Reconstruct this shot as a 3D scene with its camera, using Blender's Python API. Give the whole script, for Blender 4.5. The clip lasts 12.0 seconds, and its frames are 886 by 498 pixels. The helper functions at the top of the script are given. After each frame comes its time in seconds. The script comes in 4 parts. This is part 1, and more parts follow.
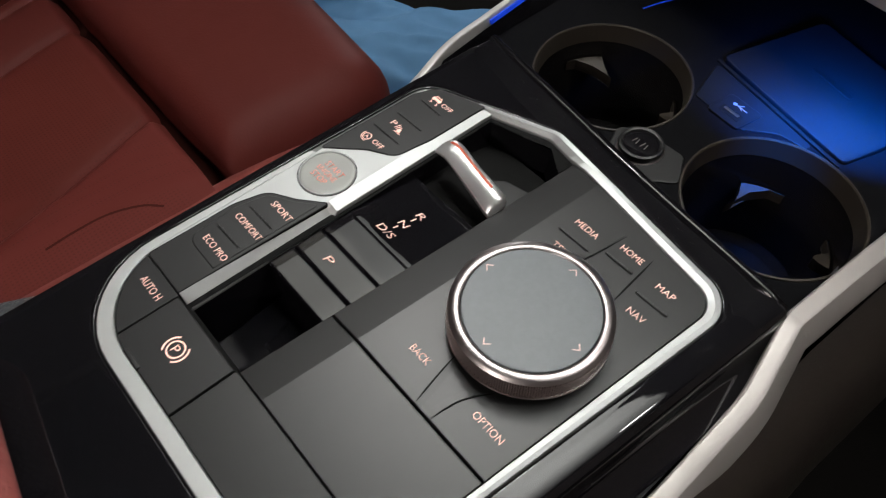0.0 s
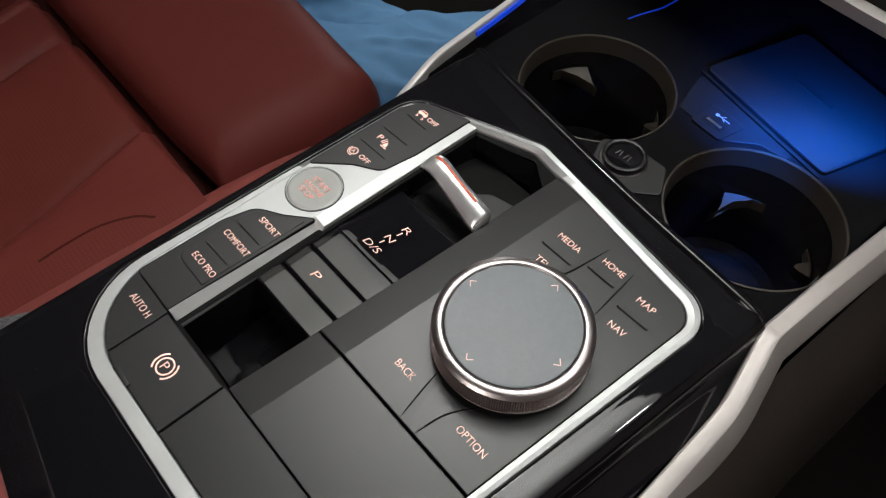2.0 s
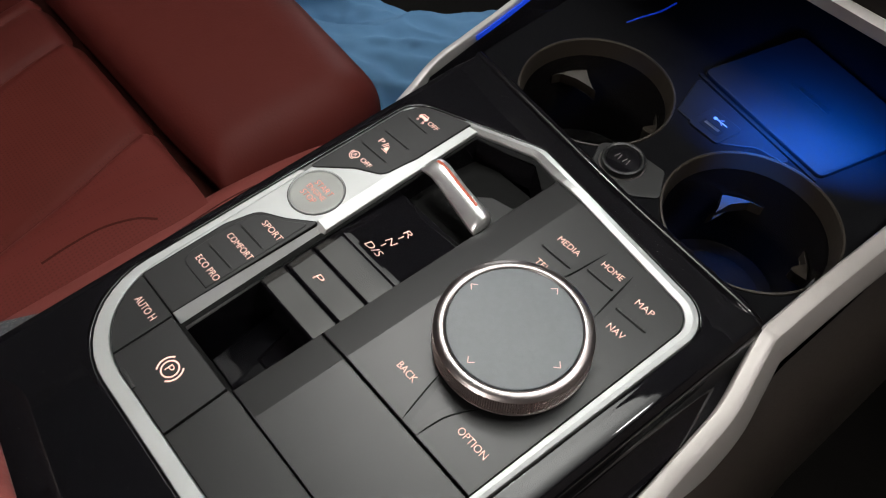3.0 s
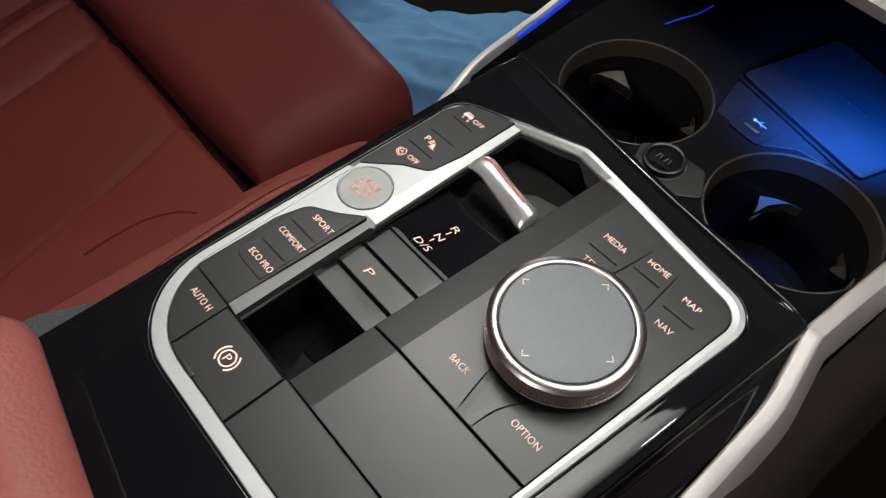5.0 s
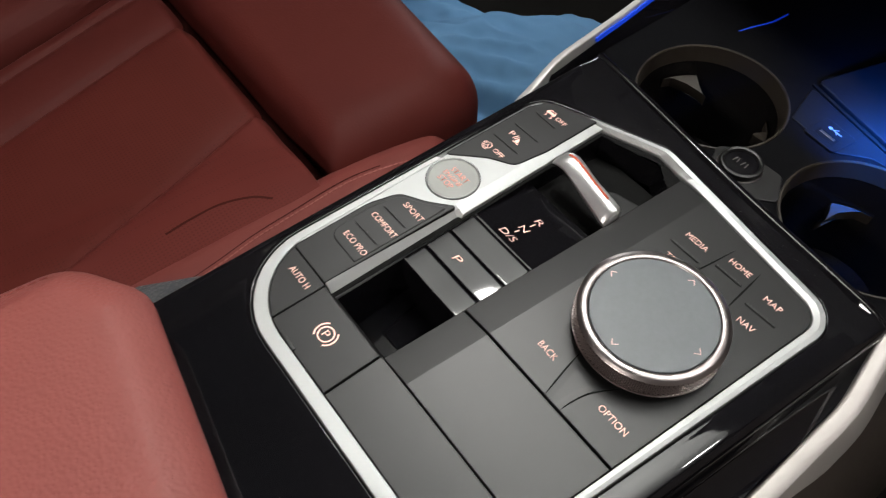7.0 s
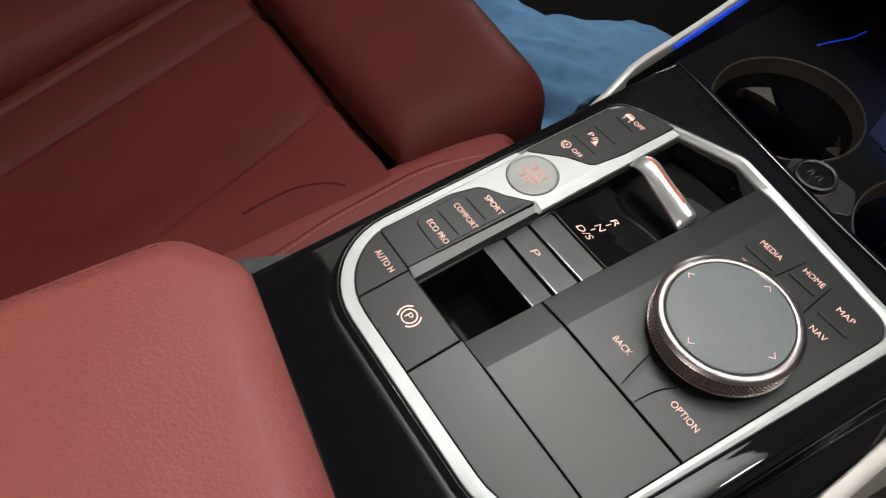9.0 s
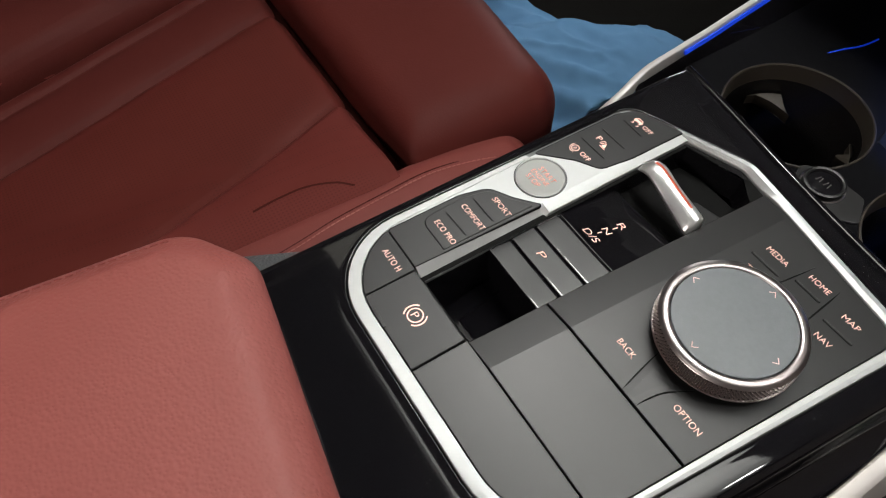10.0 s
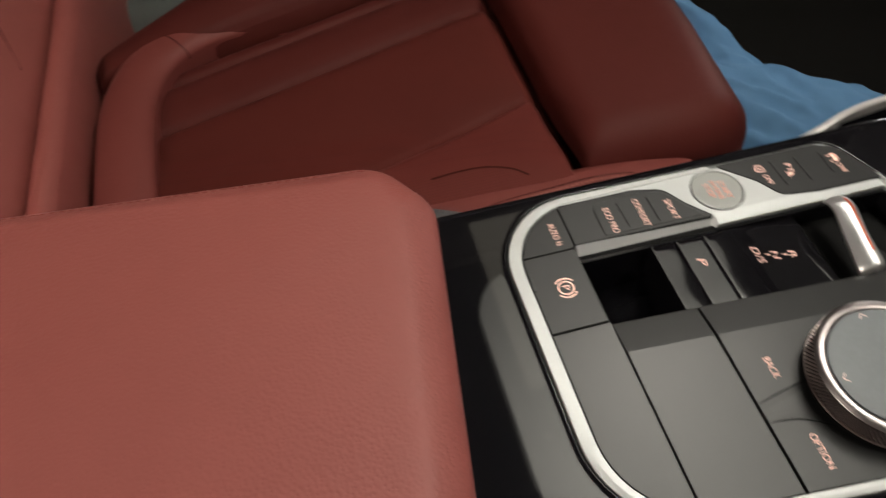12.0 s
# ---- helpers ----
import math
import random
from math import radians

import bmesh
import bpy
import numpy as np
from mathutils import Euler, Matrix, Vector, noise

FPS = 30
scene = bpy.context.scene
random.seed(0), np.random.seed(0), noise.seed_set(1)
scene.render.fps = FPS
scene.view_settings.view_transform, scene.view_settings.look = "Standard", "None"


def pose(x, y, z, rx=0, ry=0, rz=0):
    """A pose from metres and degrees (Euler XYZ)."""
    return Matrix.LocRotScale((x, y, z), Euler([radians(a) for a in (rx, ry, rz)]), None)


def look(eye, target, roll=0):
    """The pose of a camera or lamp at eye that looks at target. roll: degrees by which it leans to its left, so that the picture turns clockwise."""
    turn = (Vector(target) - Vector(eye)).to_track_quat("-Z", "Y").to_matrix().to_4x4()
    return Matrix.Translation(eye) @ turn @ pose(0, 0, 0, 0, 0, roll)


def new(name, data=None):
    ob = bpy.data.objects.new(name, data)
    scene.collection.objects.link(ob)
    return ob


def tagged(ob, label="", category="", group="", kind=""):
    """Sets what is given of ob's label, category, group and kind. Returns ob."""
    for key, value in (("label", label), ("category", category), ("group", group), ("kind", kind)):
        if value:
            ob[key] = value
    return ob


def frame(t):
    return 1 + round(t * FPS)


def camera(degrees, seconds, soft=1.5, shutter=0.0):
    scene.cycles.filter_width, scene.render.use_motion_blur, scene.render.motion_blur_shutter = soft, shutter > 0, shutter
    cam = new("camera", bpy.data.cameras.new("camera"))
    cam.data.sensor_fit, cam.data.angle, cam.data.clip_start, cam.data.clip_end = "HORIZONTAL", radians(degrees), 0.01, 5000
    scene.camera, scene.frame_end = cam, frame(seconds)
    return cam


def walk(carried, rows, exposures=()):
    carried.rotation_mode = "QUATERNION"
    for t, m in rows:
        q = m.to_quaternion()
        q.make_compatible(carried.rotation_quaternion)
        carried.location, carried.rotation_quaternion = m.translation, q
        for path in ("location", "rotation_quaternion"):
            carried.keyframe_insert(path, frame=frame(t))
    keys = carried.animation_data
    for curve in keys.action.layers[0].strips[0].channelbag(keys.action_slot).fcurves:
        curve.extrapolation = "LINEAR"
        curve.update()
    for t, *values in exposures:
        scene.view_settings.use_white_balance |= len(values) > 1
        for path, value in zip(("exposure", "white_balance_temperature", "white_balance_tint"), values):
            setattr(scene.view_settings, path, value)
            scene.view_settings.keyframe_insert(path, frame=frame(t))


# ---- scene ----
cam = camera(64.53, 12.0, soft=1.2, shutter=0.5)
PATH = [
    (0, (0.06658, -0.09561, 0.20212), (-0.36852, 0.28713, -0.61287), 0.55),
    (0.5, (0.06868, -0.08522, 0.20382), (-0.36608, 0.29392, -0.61303), 0.17),
    (1, (0.06586, -0.09127, 0.20711), (-0.36299, 0.29006, -0.61184), 0.60),
    (1.5, (0.07015, -0.08497, 0.20690), (-0.36030, 0.29537, -0.61167), 0.38),
    (2, (0.06711, -0.09020, 0.20965), (-0.36164, 0.29186, -0.60900), 0.45),
    (2.5, (0.06659, -0.09088, 0.21232), (-0.35884, 0.29119, -0.60807), 0.60),
    (4.5, (0.06355, -0.09626, 0.21411), (-0.36408, 0.28409, -0.60592), 0.72),
    (5, (0.05895, -0.10592, 0.21543), (-0.37213, 0.27120, -0.60430), 0.74),
    (5.5, (0.05810, -0.10908, 0.21812), (-0.37598, 0.26390, -0.60191), 0.74),
    (6, (0.05720, -0.11253, 0.21952), (-0.38097, 0.25575, -0.60047), 0.70),
    (6.5, (0.05447, -0.11929, 0.21825), (-0.38878, 0.24446, -0.60103), 0.77),
    (7, (0.05030, -0.13149, 0.22106), (-0.40041, 0.22250, -0.59842), 0.70),
    (9, (0.04602, -0.15250, 0.22767), (-0.42870, 0.16570, -0.59293), 0.62),
    (9.5, (0.04723, -0.15280, 0.22891), (-0.43276, 0.15786, -0.59152), 0.54),
    (10, (0.04812, -0.15258, 0.22933), (-0.43578, 0.15506, -0.58994), 0.48),
    (10.5, (0.04821, -0.15188, 0.23143), (-0.43751, 0.15259, -0.58794), 0.41),
    (11, (0.04504, -0.16806, 0.23339), (-0.45849, 0.11262, -0.58373), -0.36),
    (11.5, (0.06666, -0.16520, 0.22935), (-0.47398, 0.05443, -0.58273), -1.67),
    (12, (0.07166, -0.16969, 0.22946), (-0.52050, -0.04184, -0.56615), -3.18),
]
walk(cam, [(t, look(eye, target, roll)) for t, eye, target, roll in PATH], exposures=[(0, -0.19, 6600, 10), (2.5, -0.17, 6600, 10), (7, -0.03, 6650, 10), (9, -0.06, 6650, 10), (11, -0.06, 6750, 10), (11.5, -0.16, 6950, 10), (12, -0.3, 7250, 10)])

from mathutils import geometry

# ---------------------------------------------------------------- light
world = bpy.data.worlds.new("night")
world.use_nodes = True
scene.world = world
world.node_tree.nodes["Background"].inputs[0].default_value = (1.0, 0.82, 0.70, 1)
world.node_tree.nodes["Background"].inputs[1].default_value = 0.10


def lamp(name, kind, m, energy, colour, **more):
    data = bpy.data.lights.new(name, kind)
    data.energy, data.color = energy, colour
    if kind == "AREA":
        data.shape = "RECTANGLE"
        data.size, data.size_y = more["size"]
        data.spread = radians(more.get("spread", 180))
    elif kind == "POINT":
        data.shadow_soft_size = 0.03
    elif kind == "SPOT":
        data.shadow_soft_size, data.spot_size, data.spot_blend = more["soft"], radians(more["cone"]), more["blend"]
    ob = new(name, data)
    ob.matrix_world = m
    return ob


# the two reading lamps in the roof console, the rear roof lamp, and the blue glow over the charging tray, plus three
# added lamps
lamp("roof_reading_lamp", "SPOT", look((0.26, 0.30, 0.64), (0.0, -0.06, 0.0)), 3.0, (1.0, 0.985, 0.975), soft=0.03, cone=88, blend=0.9)
lamp("driver_reading_lamp", "SPOT", look((-0.32, 0.20, 0.68), (-0.07, -0.14, 0.0)), 4.9, (1.0, 0.985, 0.975), soft=0.04, cone=72, blend=0.9)
# added upward lamp in mid-air, brightens the headliner that the console mirrors
lamp("headliner_uplight", "AREA", look((-0.17, 0.23, 0.38), (-0.17, 0.231, 0.76)), 25.0, (1.0, 0.985, 0.965), size=(0.16, 0.10))
lamp("rear_roof_lamp", "AREA", look((0.14, -0.85, 0.60), (-0.05, -0.1, 0.0)), 2.9, (1.0, 0.94, 0.89), size=(0.16, 0.10))
# added area lamp, placed so the selector keys mirror a grey patch
lamp("key_reflection_lamp", "AREA", look((-0.53, 0.125, 0.745), (-0.53, 0.125, 0.0)), 0.17, (1.0, 0.97, 0.86), size=(0.34, 0.16))
# added fill lamp that brightens the towel, its source unseen
lamp("towel_fill_lamp", "AREA", look((-0.50, 0.46, 0.02), (-0.45, 0.30, -0.3)), 0.6, (0.95, 0.97, 1.0), size=(0.10, 0.04))
lamp("tray_glow", "AREA", look((0.018, 0.161, 0.018), (0.009, 0.177, -0.013)), 0.30, (0.0, 0.16, 1.0), size=(0.06, 0.008), spread=100)


# ---------------------------------------------------------------- materials
def mat(name, colour, rough=0.5, metal=0.0, colour2=None, scale=60.0, bump=0.0, bump_scale=900.0, kind="NOISE", coat=0.0, emit=0.0, spec=0.5, rvar=0.08, dist=0.0004):
    m = bpy.data.materials.new(name)
    m.use_nodes = True
    nt = m.node_tree
    b = nt.nodes["Principled BSDF"]
    b.inputs["Roughness"].default_value, b.inputs["Metallic"].default_value = rough, metal
    b.inputs["Coat Weight"].default_value, b.inputs["Coat Roughness"].default_value = coat, 0.03
    b.inputs["Specular IOR Level"].default_value = spec
    tc = nt.nodes.new("ShaderNodeTexCoord")
    big = nt.nodes.new("ShaderNodeTexNoise")
    big.inputs["Scale"].default_value, big.inputs["Detail"].default_value = scale, 5
    nt.links.new(tc.outputs["Object"], big.inputs["Vector"])
    mix = nt.nodes.new("ShaderNodeMix")
    mix.data_type = "RGBA"
    c2 = colour2 or tuple(c * 0.8 for c in colour)
    mix.inputs[6].default_value, mix.inputs[7].default_value = (*colour, 1), (*c2, 1)
    nt.links.new(big.outputs["Fac"], mix.inputs[0])
    nt.links.new(mix.outputs[2], b.inputs["Base Color"])
    if rvar:
        mr = nt.nodes.new("ShaderNodeMapRange")
        mr.inputs[3].default_value, mr.inputs[4].default_value = max(0.01, rough - rvar), rough + rvar
        fine = nt.nodes.new("ShaderNodeTexNoise")
        fine.inputs["Scale"].default_value, fine.inputs["Detail"].default_value = scale * 6, 4
        nt.links.new(tc.outputs["Object"], fine.inputs["Vector"])
        nt.links.new(fine.outputs["Fac"], mr.inputs[0])
        nt.links.new(mr.outputs[0], b.inputs["Roughness"])
    if bump:
        bp = nt.nodes.new("ShaderNodeBump")
        bp.inputs["Strength"].default_value, bp.inputs["Distance"].default_value = bump, dist
        if kind == "NOISE":
            tx = nt.nodes.new("ShaderNodeTexNoise")
            tx.inputs["Detail"].default_value = 3
            out = tx.outputs["Fac"]
        else:
            tx = nt.nodes.new("ShaderNodeTexVoronoi")
            tx.feature = "SMOOTH_F1" if kind == "LEATHER" else "F1"
            out = tx.outputs["Distance"]
        tx.inputs["Scale"].default_value = bump_scale
        nt.links.new(tc.outputs["Object"], tx.inputs["Vector"])
        if kind == "HOLES":
            tx.inputs["Randomness"].default_value = 0.0
            rg = nt.nodes.new("ShaderNodeMapRange")
            rg.inputs[1].default_value, rg.inputs[2].default_value = 0.18, 0.30
            nt.links.new(out, rg.inputs[0])
            out = rg.outputs[0]
            mul = nt.nodes.new("ShaderNodeMix")
            mul.data_type, mul.blend_type = "RGBA", "MULTIPLY"
            mul.inputs[0].default_value = 0.22
            nt.links.new(mix.outputs[2], mul.inputs[6])
            nt.links.new(out, mul.inputs[7])
            nt.links.new(mul.outputs[2], b.inputs["Base Color"])
        nt.links.new(out, bp.inputs["Height"])
        nt.links.new(bp.outputs["Normal"], b.inputs["Normal"])
    if emit:
        b.inputs["Emission Color"].default_value = (*colour, 1)
        b.inputs["Emission Strength"].default_value = emit
    return m


M_MATTE = mat("matte_black_plastic", (0.013, 0.0131, 0.0135), 0.38, bump=0.05, bump_scale=2500, rvar=0.015, spec=0.58)
M_BUTTON = mat("button_black", (0.018, 0.018, 0.019), 0.42, bump=0.04, bump_scale=2500, rvar=0.03)
M_GAP = mat("joint_black", (0.007, 0.007, 0.007), 0.7, spec=0.1)
M_GLOSS = mat("piano_black", (0.0082, 0.0077, 0.0094), 0.045, coat=0.1, rvar=0.01, spec=0.4)
M_SILVER = mat("satin_silver", (0.54, 0.555, 0.555), 0.5, 0.6, (0.51, 0.525, 0.525), rvar=0.04, bump=0.03, bump_scale=1800)
M_TRIM = mat("satin_trim", (0.47, 0.44, 0.42), 0.38, 0.45, rvar=0.04)
M_REFLECTION = mat("reflection_plate_black", (0.012, 0.012, 0.013), 0.42, rvar=0.02, spec=0.4)
M_LIP = mat("dark_metal_lip", (0.16, 0.165, 0.165), 0.33, 0.6, rvar=0.03)
M_START = mat("start_button_satin", (0.37, 0.375, 0.36), 0.5, 0.4, rvar=0.04, bump=0.03, bump_scale=1800)
# paler copy of satin_trim: the left strip's lit tone put into its colour
M_LEFT = mat("satin_trim_lit", (0.66, 0.635, 0.62), 0.4, 0.4, rvar=0.04)
M_LEVER = mat("lever_silver", (0.74, 0.74, 0.74), 0.3, 0.75, colour2=(0.72, 0.72, 0.72), rvar=0.004)
M_CHROME = mat("polished_chrome", (0.52, 0.47, 0.465), 0.33, 1.0, colour2=(0.50, 0.45, 0.445), rvar=0.008)
M_KNURL = mat("knurled_metal", (0.62, 0.55, 0.54), 0.3, 0.85, rvar=0.03)
M_PAD = mat("touch_surface", (0.19, 0.207, 0.222), 0.42, colour2=(0.155, 0.170, 0.185), scale=500, bump=0.2, bump_scale=3000, rvar=0.05)
M_GRAIN = mat("grained_black", (0.085, 0.090, 0.096), 0.42, bump=0.9, dist=0.0008, bump_scale=760, kind="LEATHER", spec=0.5, rvar=0.02)
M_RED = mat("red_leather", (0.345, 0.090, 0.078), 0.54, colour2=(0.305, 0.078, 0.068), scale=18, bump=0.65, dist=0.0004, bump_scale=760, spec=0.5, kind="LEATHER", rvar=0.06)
# seat reds: darker copies of red_leather, the weaker light put into their colour
M_REDSHADE = mat("red_leather_shade", (0.094, 0.0185, 0.0152), 0.56, colour2=(0.078, 0.0152, 0.0126), scale=14, bump=0.18, bump_scale=800, kind="LEATHER", spec=0.1, rvar=0.06)
M_REDMID = mat("red_leather_half_shade", (0.20, 0.046, 0.039), 0.54, colour2=(0.175, 0.040, 0.034), scale=14, bump=0.2, bump_scale=700, kind="LEATHER", spec=0.28, rvar=0.06)
M_REDIN = mat("red_leather_side_shade", (0.135, 0.028, 0.0235), 0.56, colour2=(0.115, 0.022, 0.018), scale=14, bump=0.14, bump_scale=430, kind="HOLES", spec=0.12, rvar=0.06)
M_PERF = mat("perforated_red_leather_shade", (0.104, 0.0195, 0.0150), 0.58, colour2=(0.088, 0.016, 0.0125), scale=14, bump=0.14, bump_scale=430, kind="HOLES", spec=0.12, rvar=0.06)
M_THREAD = mat("red_thread", (0.36, 0.125, 0.105), 0.8)
M_GAPSHADE = mat("gap_shade_red", (0.036, 0.010, 0.008), 0.9, spec=0.05)
M_SEAM = mat("seam_red", (0.062, 0.015, 0.012), 0.9, spec=0.03)
M_CUP = mat("cup_liner", (0.010, 0.009, 0.009), 0.25, rvar=0.03, spec=0.35)
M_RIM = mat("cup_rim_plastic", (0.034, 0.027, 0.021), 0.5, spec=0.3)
M_RUBBER = mat("tray_rubber", (0.0045, 0.0045, 0.0055), 0.6, bump=0.2, bump_scale=1500, spec=0.04)
M_PADRUB = mat("pad_rubber", (0.009, 0.010, 0.012), 0.5, spec=0.1, bump=0.15, bump_scale=2000)
M_TOWEL = mat("blue_towel", (0.12, 0.255, 0.425), 0.95, colour2=(0.09, 0.20, 0.345), scale=9, bump=0.5, bump_scale=1300, spec=0.1, dist=0.0006)
M_CARPET = mat("black_carpet", (0.012, 0.011, 0.010), 0.95, bump=0.8, bump_scale=500, spec=0.1)
M_LINER = mat("pale_headliner", (0.58, 0.60, 0.59), 0.95, bump=0.3, bump_scale=900, spec=0.1)
M_GLASSDARK = mat("dark_glass", (0.004, 0.004, 0.005), 0.1, rvar=0.02)
M_DOOR = mat("dark_cabin_trim", (0.014, 0.010, 0.009), 0.55, bump=0.2, bump_scale=900)
M_DOORGREY = mat("grey_door_trim", (0.13, 0.145, 0.135), 0.5, bump=0.2, bump_scale=900)
M_FLANK = mat("soft_touch_flank", (0.018, 0.013, 0.010), 0.5, bump=0.15, bump_scale=1100)
M_LETTER = mat("backlit_lettering", (1.0, 0.61, 0.52), 0.6, emit=0.78, rvar=0)
M_ARROW = mat("dim_arrow", (0.9, 0.66, 0.62), 0.6, emit=0.3, rvar=0)
M_ARMTHREAD = mat("dark_red_thread", (0.34, 0.10, 0.09), 0.8)
M_LETTERRED = mat("start_lettering", (0.85, 0.30, 0.22), 0.6, emit=0.42, rvar=0)
M_DUST = mat("dust", (0.22, 0.21, 0.20), 0.9, spec=0.1)
M_SYMBOL = mat("dim_print", (0.10, 0.09, 0.085), 0.5, rvar=0)
M_WHITE = mat("printed_white", (0.36, 0.36, 0.38), 0.6, rvar=0)
M_REDLINE = mat("red_marking", (0.62, 0.10, 0.05), 0.4, emit=0.12, rvar=0)
M_STEEL = mat("contact_steel", (0.16, 0.15, 0.13), 0.4, 1.0)
M_BLUEDIM = mat("blue_light_guide", (0.01, 0.07, 0.8), 0.4, emit=0.2, rvar=0)


# ---------------------------------------------------------------- shape helpers (all shapes in millimetres)
MM = 0.001


def thing(name, label, category, at=(0, 0, 0), group="", kind=""):
    ob = new(name)
    ob.empty_display_size = 0.02
    ob.location = [c * MM for c in at]
    return tagged(ob, label, category, group, kind)


def finish(name, bm, material, smooth=22):
    bmesh.ops.scale(bm, vec=(MM, MM, MM), verts=bm.verts)
    bmesh.ops.recalc_face_normals(bm, faces=bm.faces)
    me = bpy.data.meshes.new(name)
    bm.to_mesh(me)
    bm.free()
    me.materials.append(material)
    if smooth:
        me.polygons.foreach_set("use_smooth", [True] * len(me.polygons))
        me.set_sharp_from_angle(angle=radians(smooth))
    return me


def part(name, bm, material, parent, label="", smooth=22):
    ob = new(name, finish(name, bm, material, smooth))
    if parent:
        ob.parent = parent
        root, off = parent, Vector((0, 0, 0))
        while root:
            off += root.location
            root = root.parent
        ob.location = -off
    return tagged(ob, label)


def single(name, bm, material, label, category, group="", kind="", smooth=22):
    return tagged(new(name, finish(name, bm, material, smooth)), label, category, group, kind)


def fillet(corners, seg=8):
    """A rounded outline from corners (x, y, radius); every corner gives seg + 1 points."""
    out, n = [], len(corners)
    for i, (x, y, r) in enumerate(corners):
        p, a, b = Vector((x, y)), Vector(corners[i - 1][:2]), Vector(corners[(i + 1) % n][:2])
        u, v = (a - p).normalized(), (b - p).normalized()
        half = math.acos(max(-1, min(1, u.dot(v)))) / 2
        cut = min(r / math.tan(half), 0.49 * (a - p).length, 0.49 * (b - p).length)
        r = cut * math.tan(half)
        c = p + (u + v).normalized() * (r / math.sin(half))
        s, e = p + u * cut - c, p + v * cut - c
        a0 = math.atan2(s.y, s.x)
        d = (math.atan2(e.y, e.x) - a0 + math.pi) % (2 * math.pi) - math.pi
        out += [(c.x + r * math.cos(a0 + d * k / seg), c.y + r * math.sin(a0 + d * k / seg)) for k in range(seg + 1)]
    return out


def refine(a, b, step=5.0):
    """Two matching loops with their long sides cut into short ones."""
    ra, rb = [], []
    for k in range(len(a)):
        n = max(1, int(max(math.dist(a[k], a[k - 1]), math.dist(b[k], b[k - 1])) / step))
        for i in range(1, n + 1):
            ra.append(tuple(p + (q - p) * i / n for p, q in zip(a[k - 1], a[k])))
            rb.append(tuple(p + (q - p) * i / n for p, q in zip(b[k - 1], b[k])))
    return ra, rb


def inset(loop, d):
    """The outline moved inwards by d."""
    area = sum(a[0] * b[1] - b[0] * a[1] for a, b in zip(loop, loop[1:] + loop[:1]))
    sign, out, n = (1 if area > 0 else -1), [], len(loop)
    for i in range(n):
        p, a, b = Vector(loop[i]), Vector(loop[i - 1]), Vector(loop[(i + 1) % n])
        u, v = (p - a), (b - p)
        if u.length < 1e-6 or v.length < 1e-6:
            u = v = (b - a)
        nu, nv = Vector((-u.y, u.x)).normalized(), Vector((-v.y, v.x)).normalized()
        m = nu + nv
        m = m / max(0.35, m.dot(nu)) if m.length > 1e-6 else nu
        out.append(tuple(p + m * (d * sign)))
    return out


def clip(loop, *planes):
    """The part of an outline where a*x + b*y <= c, for each (a, b, c)."""
    for a, b, c in planes:
        out = []
        for p, q in zip(loop, loop[1:] + loop[:1]):
            dp, dq = a * p[0] + b * p[1] - c, a * q[0] + b * q[1] - c
            if dp <= 0:
                out.append(p)
            if dp * dq < 0:
                t = dp / (dp - dq)
                out.append((p[0] + t * (q[0] - p[0]), p[1] + t * (q[1] - p[1])))
        loop = out
    clean = []
    for p in loop:
        if not clean or math.dist(p, clean[-1]) > 0.05:
            clean.append(p)
    return clean


def skin(bm, rings, cap_first=False, cap_last=False, closed=True):
    vs = [[bm.verts.new(p) for p in ring] for ring in rings]
    for a, b in zip(vs, vs[1:]):
        n = len(a)
        for i in range(n if closed else n - 1):
            j = (i + 1) % n
            bm.faces.new((a[i], a[j], b[j], b[i]))
    if cap_first:
        bm.faces.new(vs[0][::-1])
    if cap_last:
        bm.faces.new(vs[-1])
    return vs


def plane_fill(loop, holes, z):
    """A flat sheet inside a loop and outside the holes."""
    inside = lambda p, l: sum(((a[1] > p[1]) != (b[1] > p[1])) and p[0] < (b[0] - a[0]) * (p[1] - a[1]) / (b[1] - a[1]) + a[0] for a, b in zip(l, l[1:] + l[:1])) % 2 == 1
    pts, edges = [], []
    for l in [loop, *holes]:
        o = len(pts)
        pts += [Vector(p) for p in l]
        edges += [(o + k, o + (k + 1) % len(l)) for k in range(len(l))]
    vs, _, faces, *_ = geometry.delaunay_2d_cdt(pts, edges, [], 0, 1e-4)
    bm = bmesh.new()
    made = [bm.verts.new((v.x, v.y, z)) for v in vs]
    for f in faces:
        c = (sum(vs[k].x for k in f) / len(f), sum(vs[k].y for k in f) / len(f))
        if inside(c, loop) and not any(inside(c, h) for h in holes):
            bm.faces.new([made[k] for k in f])
    return bm


def slab(loop, z0, z1, bev=0.4, bm=None):
    """A plate with an outline, from z0 to z1, its upper edge rounded."""
    bm = bm or bmesh.new()
    lift = lambda l, z: [(x, y, z) for x, y in l]
    skin(bm, [lift(loop, z0), lift(loop, z1 - bev), lift(inset(loop, bev * 0.3), z1 - bev * 0.3), lift(inset(loop, bev), z1)], True, True)
    return bm


def box(x0, x1, y0, y1, z0, z1, bev=1.0, bm=None):
    bm = bm or bmesh.new()
    made = bmesh.ops.create_cube(bm, size=1)["verts"]
    for v in made:
        v.co = Vector(((x0 + x1) / 2 + v.co.x * (x1 - x0), (y0 + y1) / 2 + v.co.y * (y1 - y0), (z0 + z1) / 2 + v.co.z * (z1 - z0)))
    if bev:
        bmesh.ops.bevel(bm, geom=list({e for v in made for e in v.link_edges}), offset=bev, segments=3, affect="EDGES", profile=0.5)
    return bm


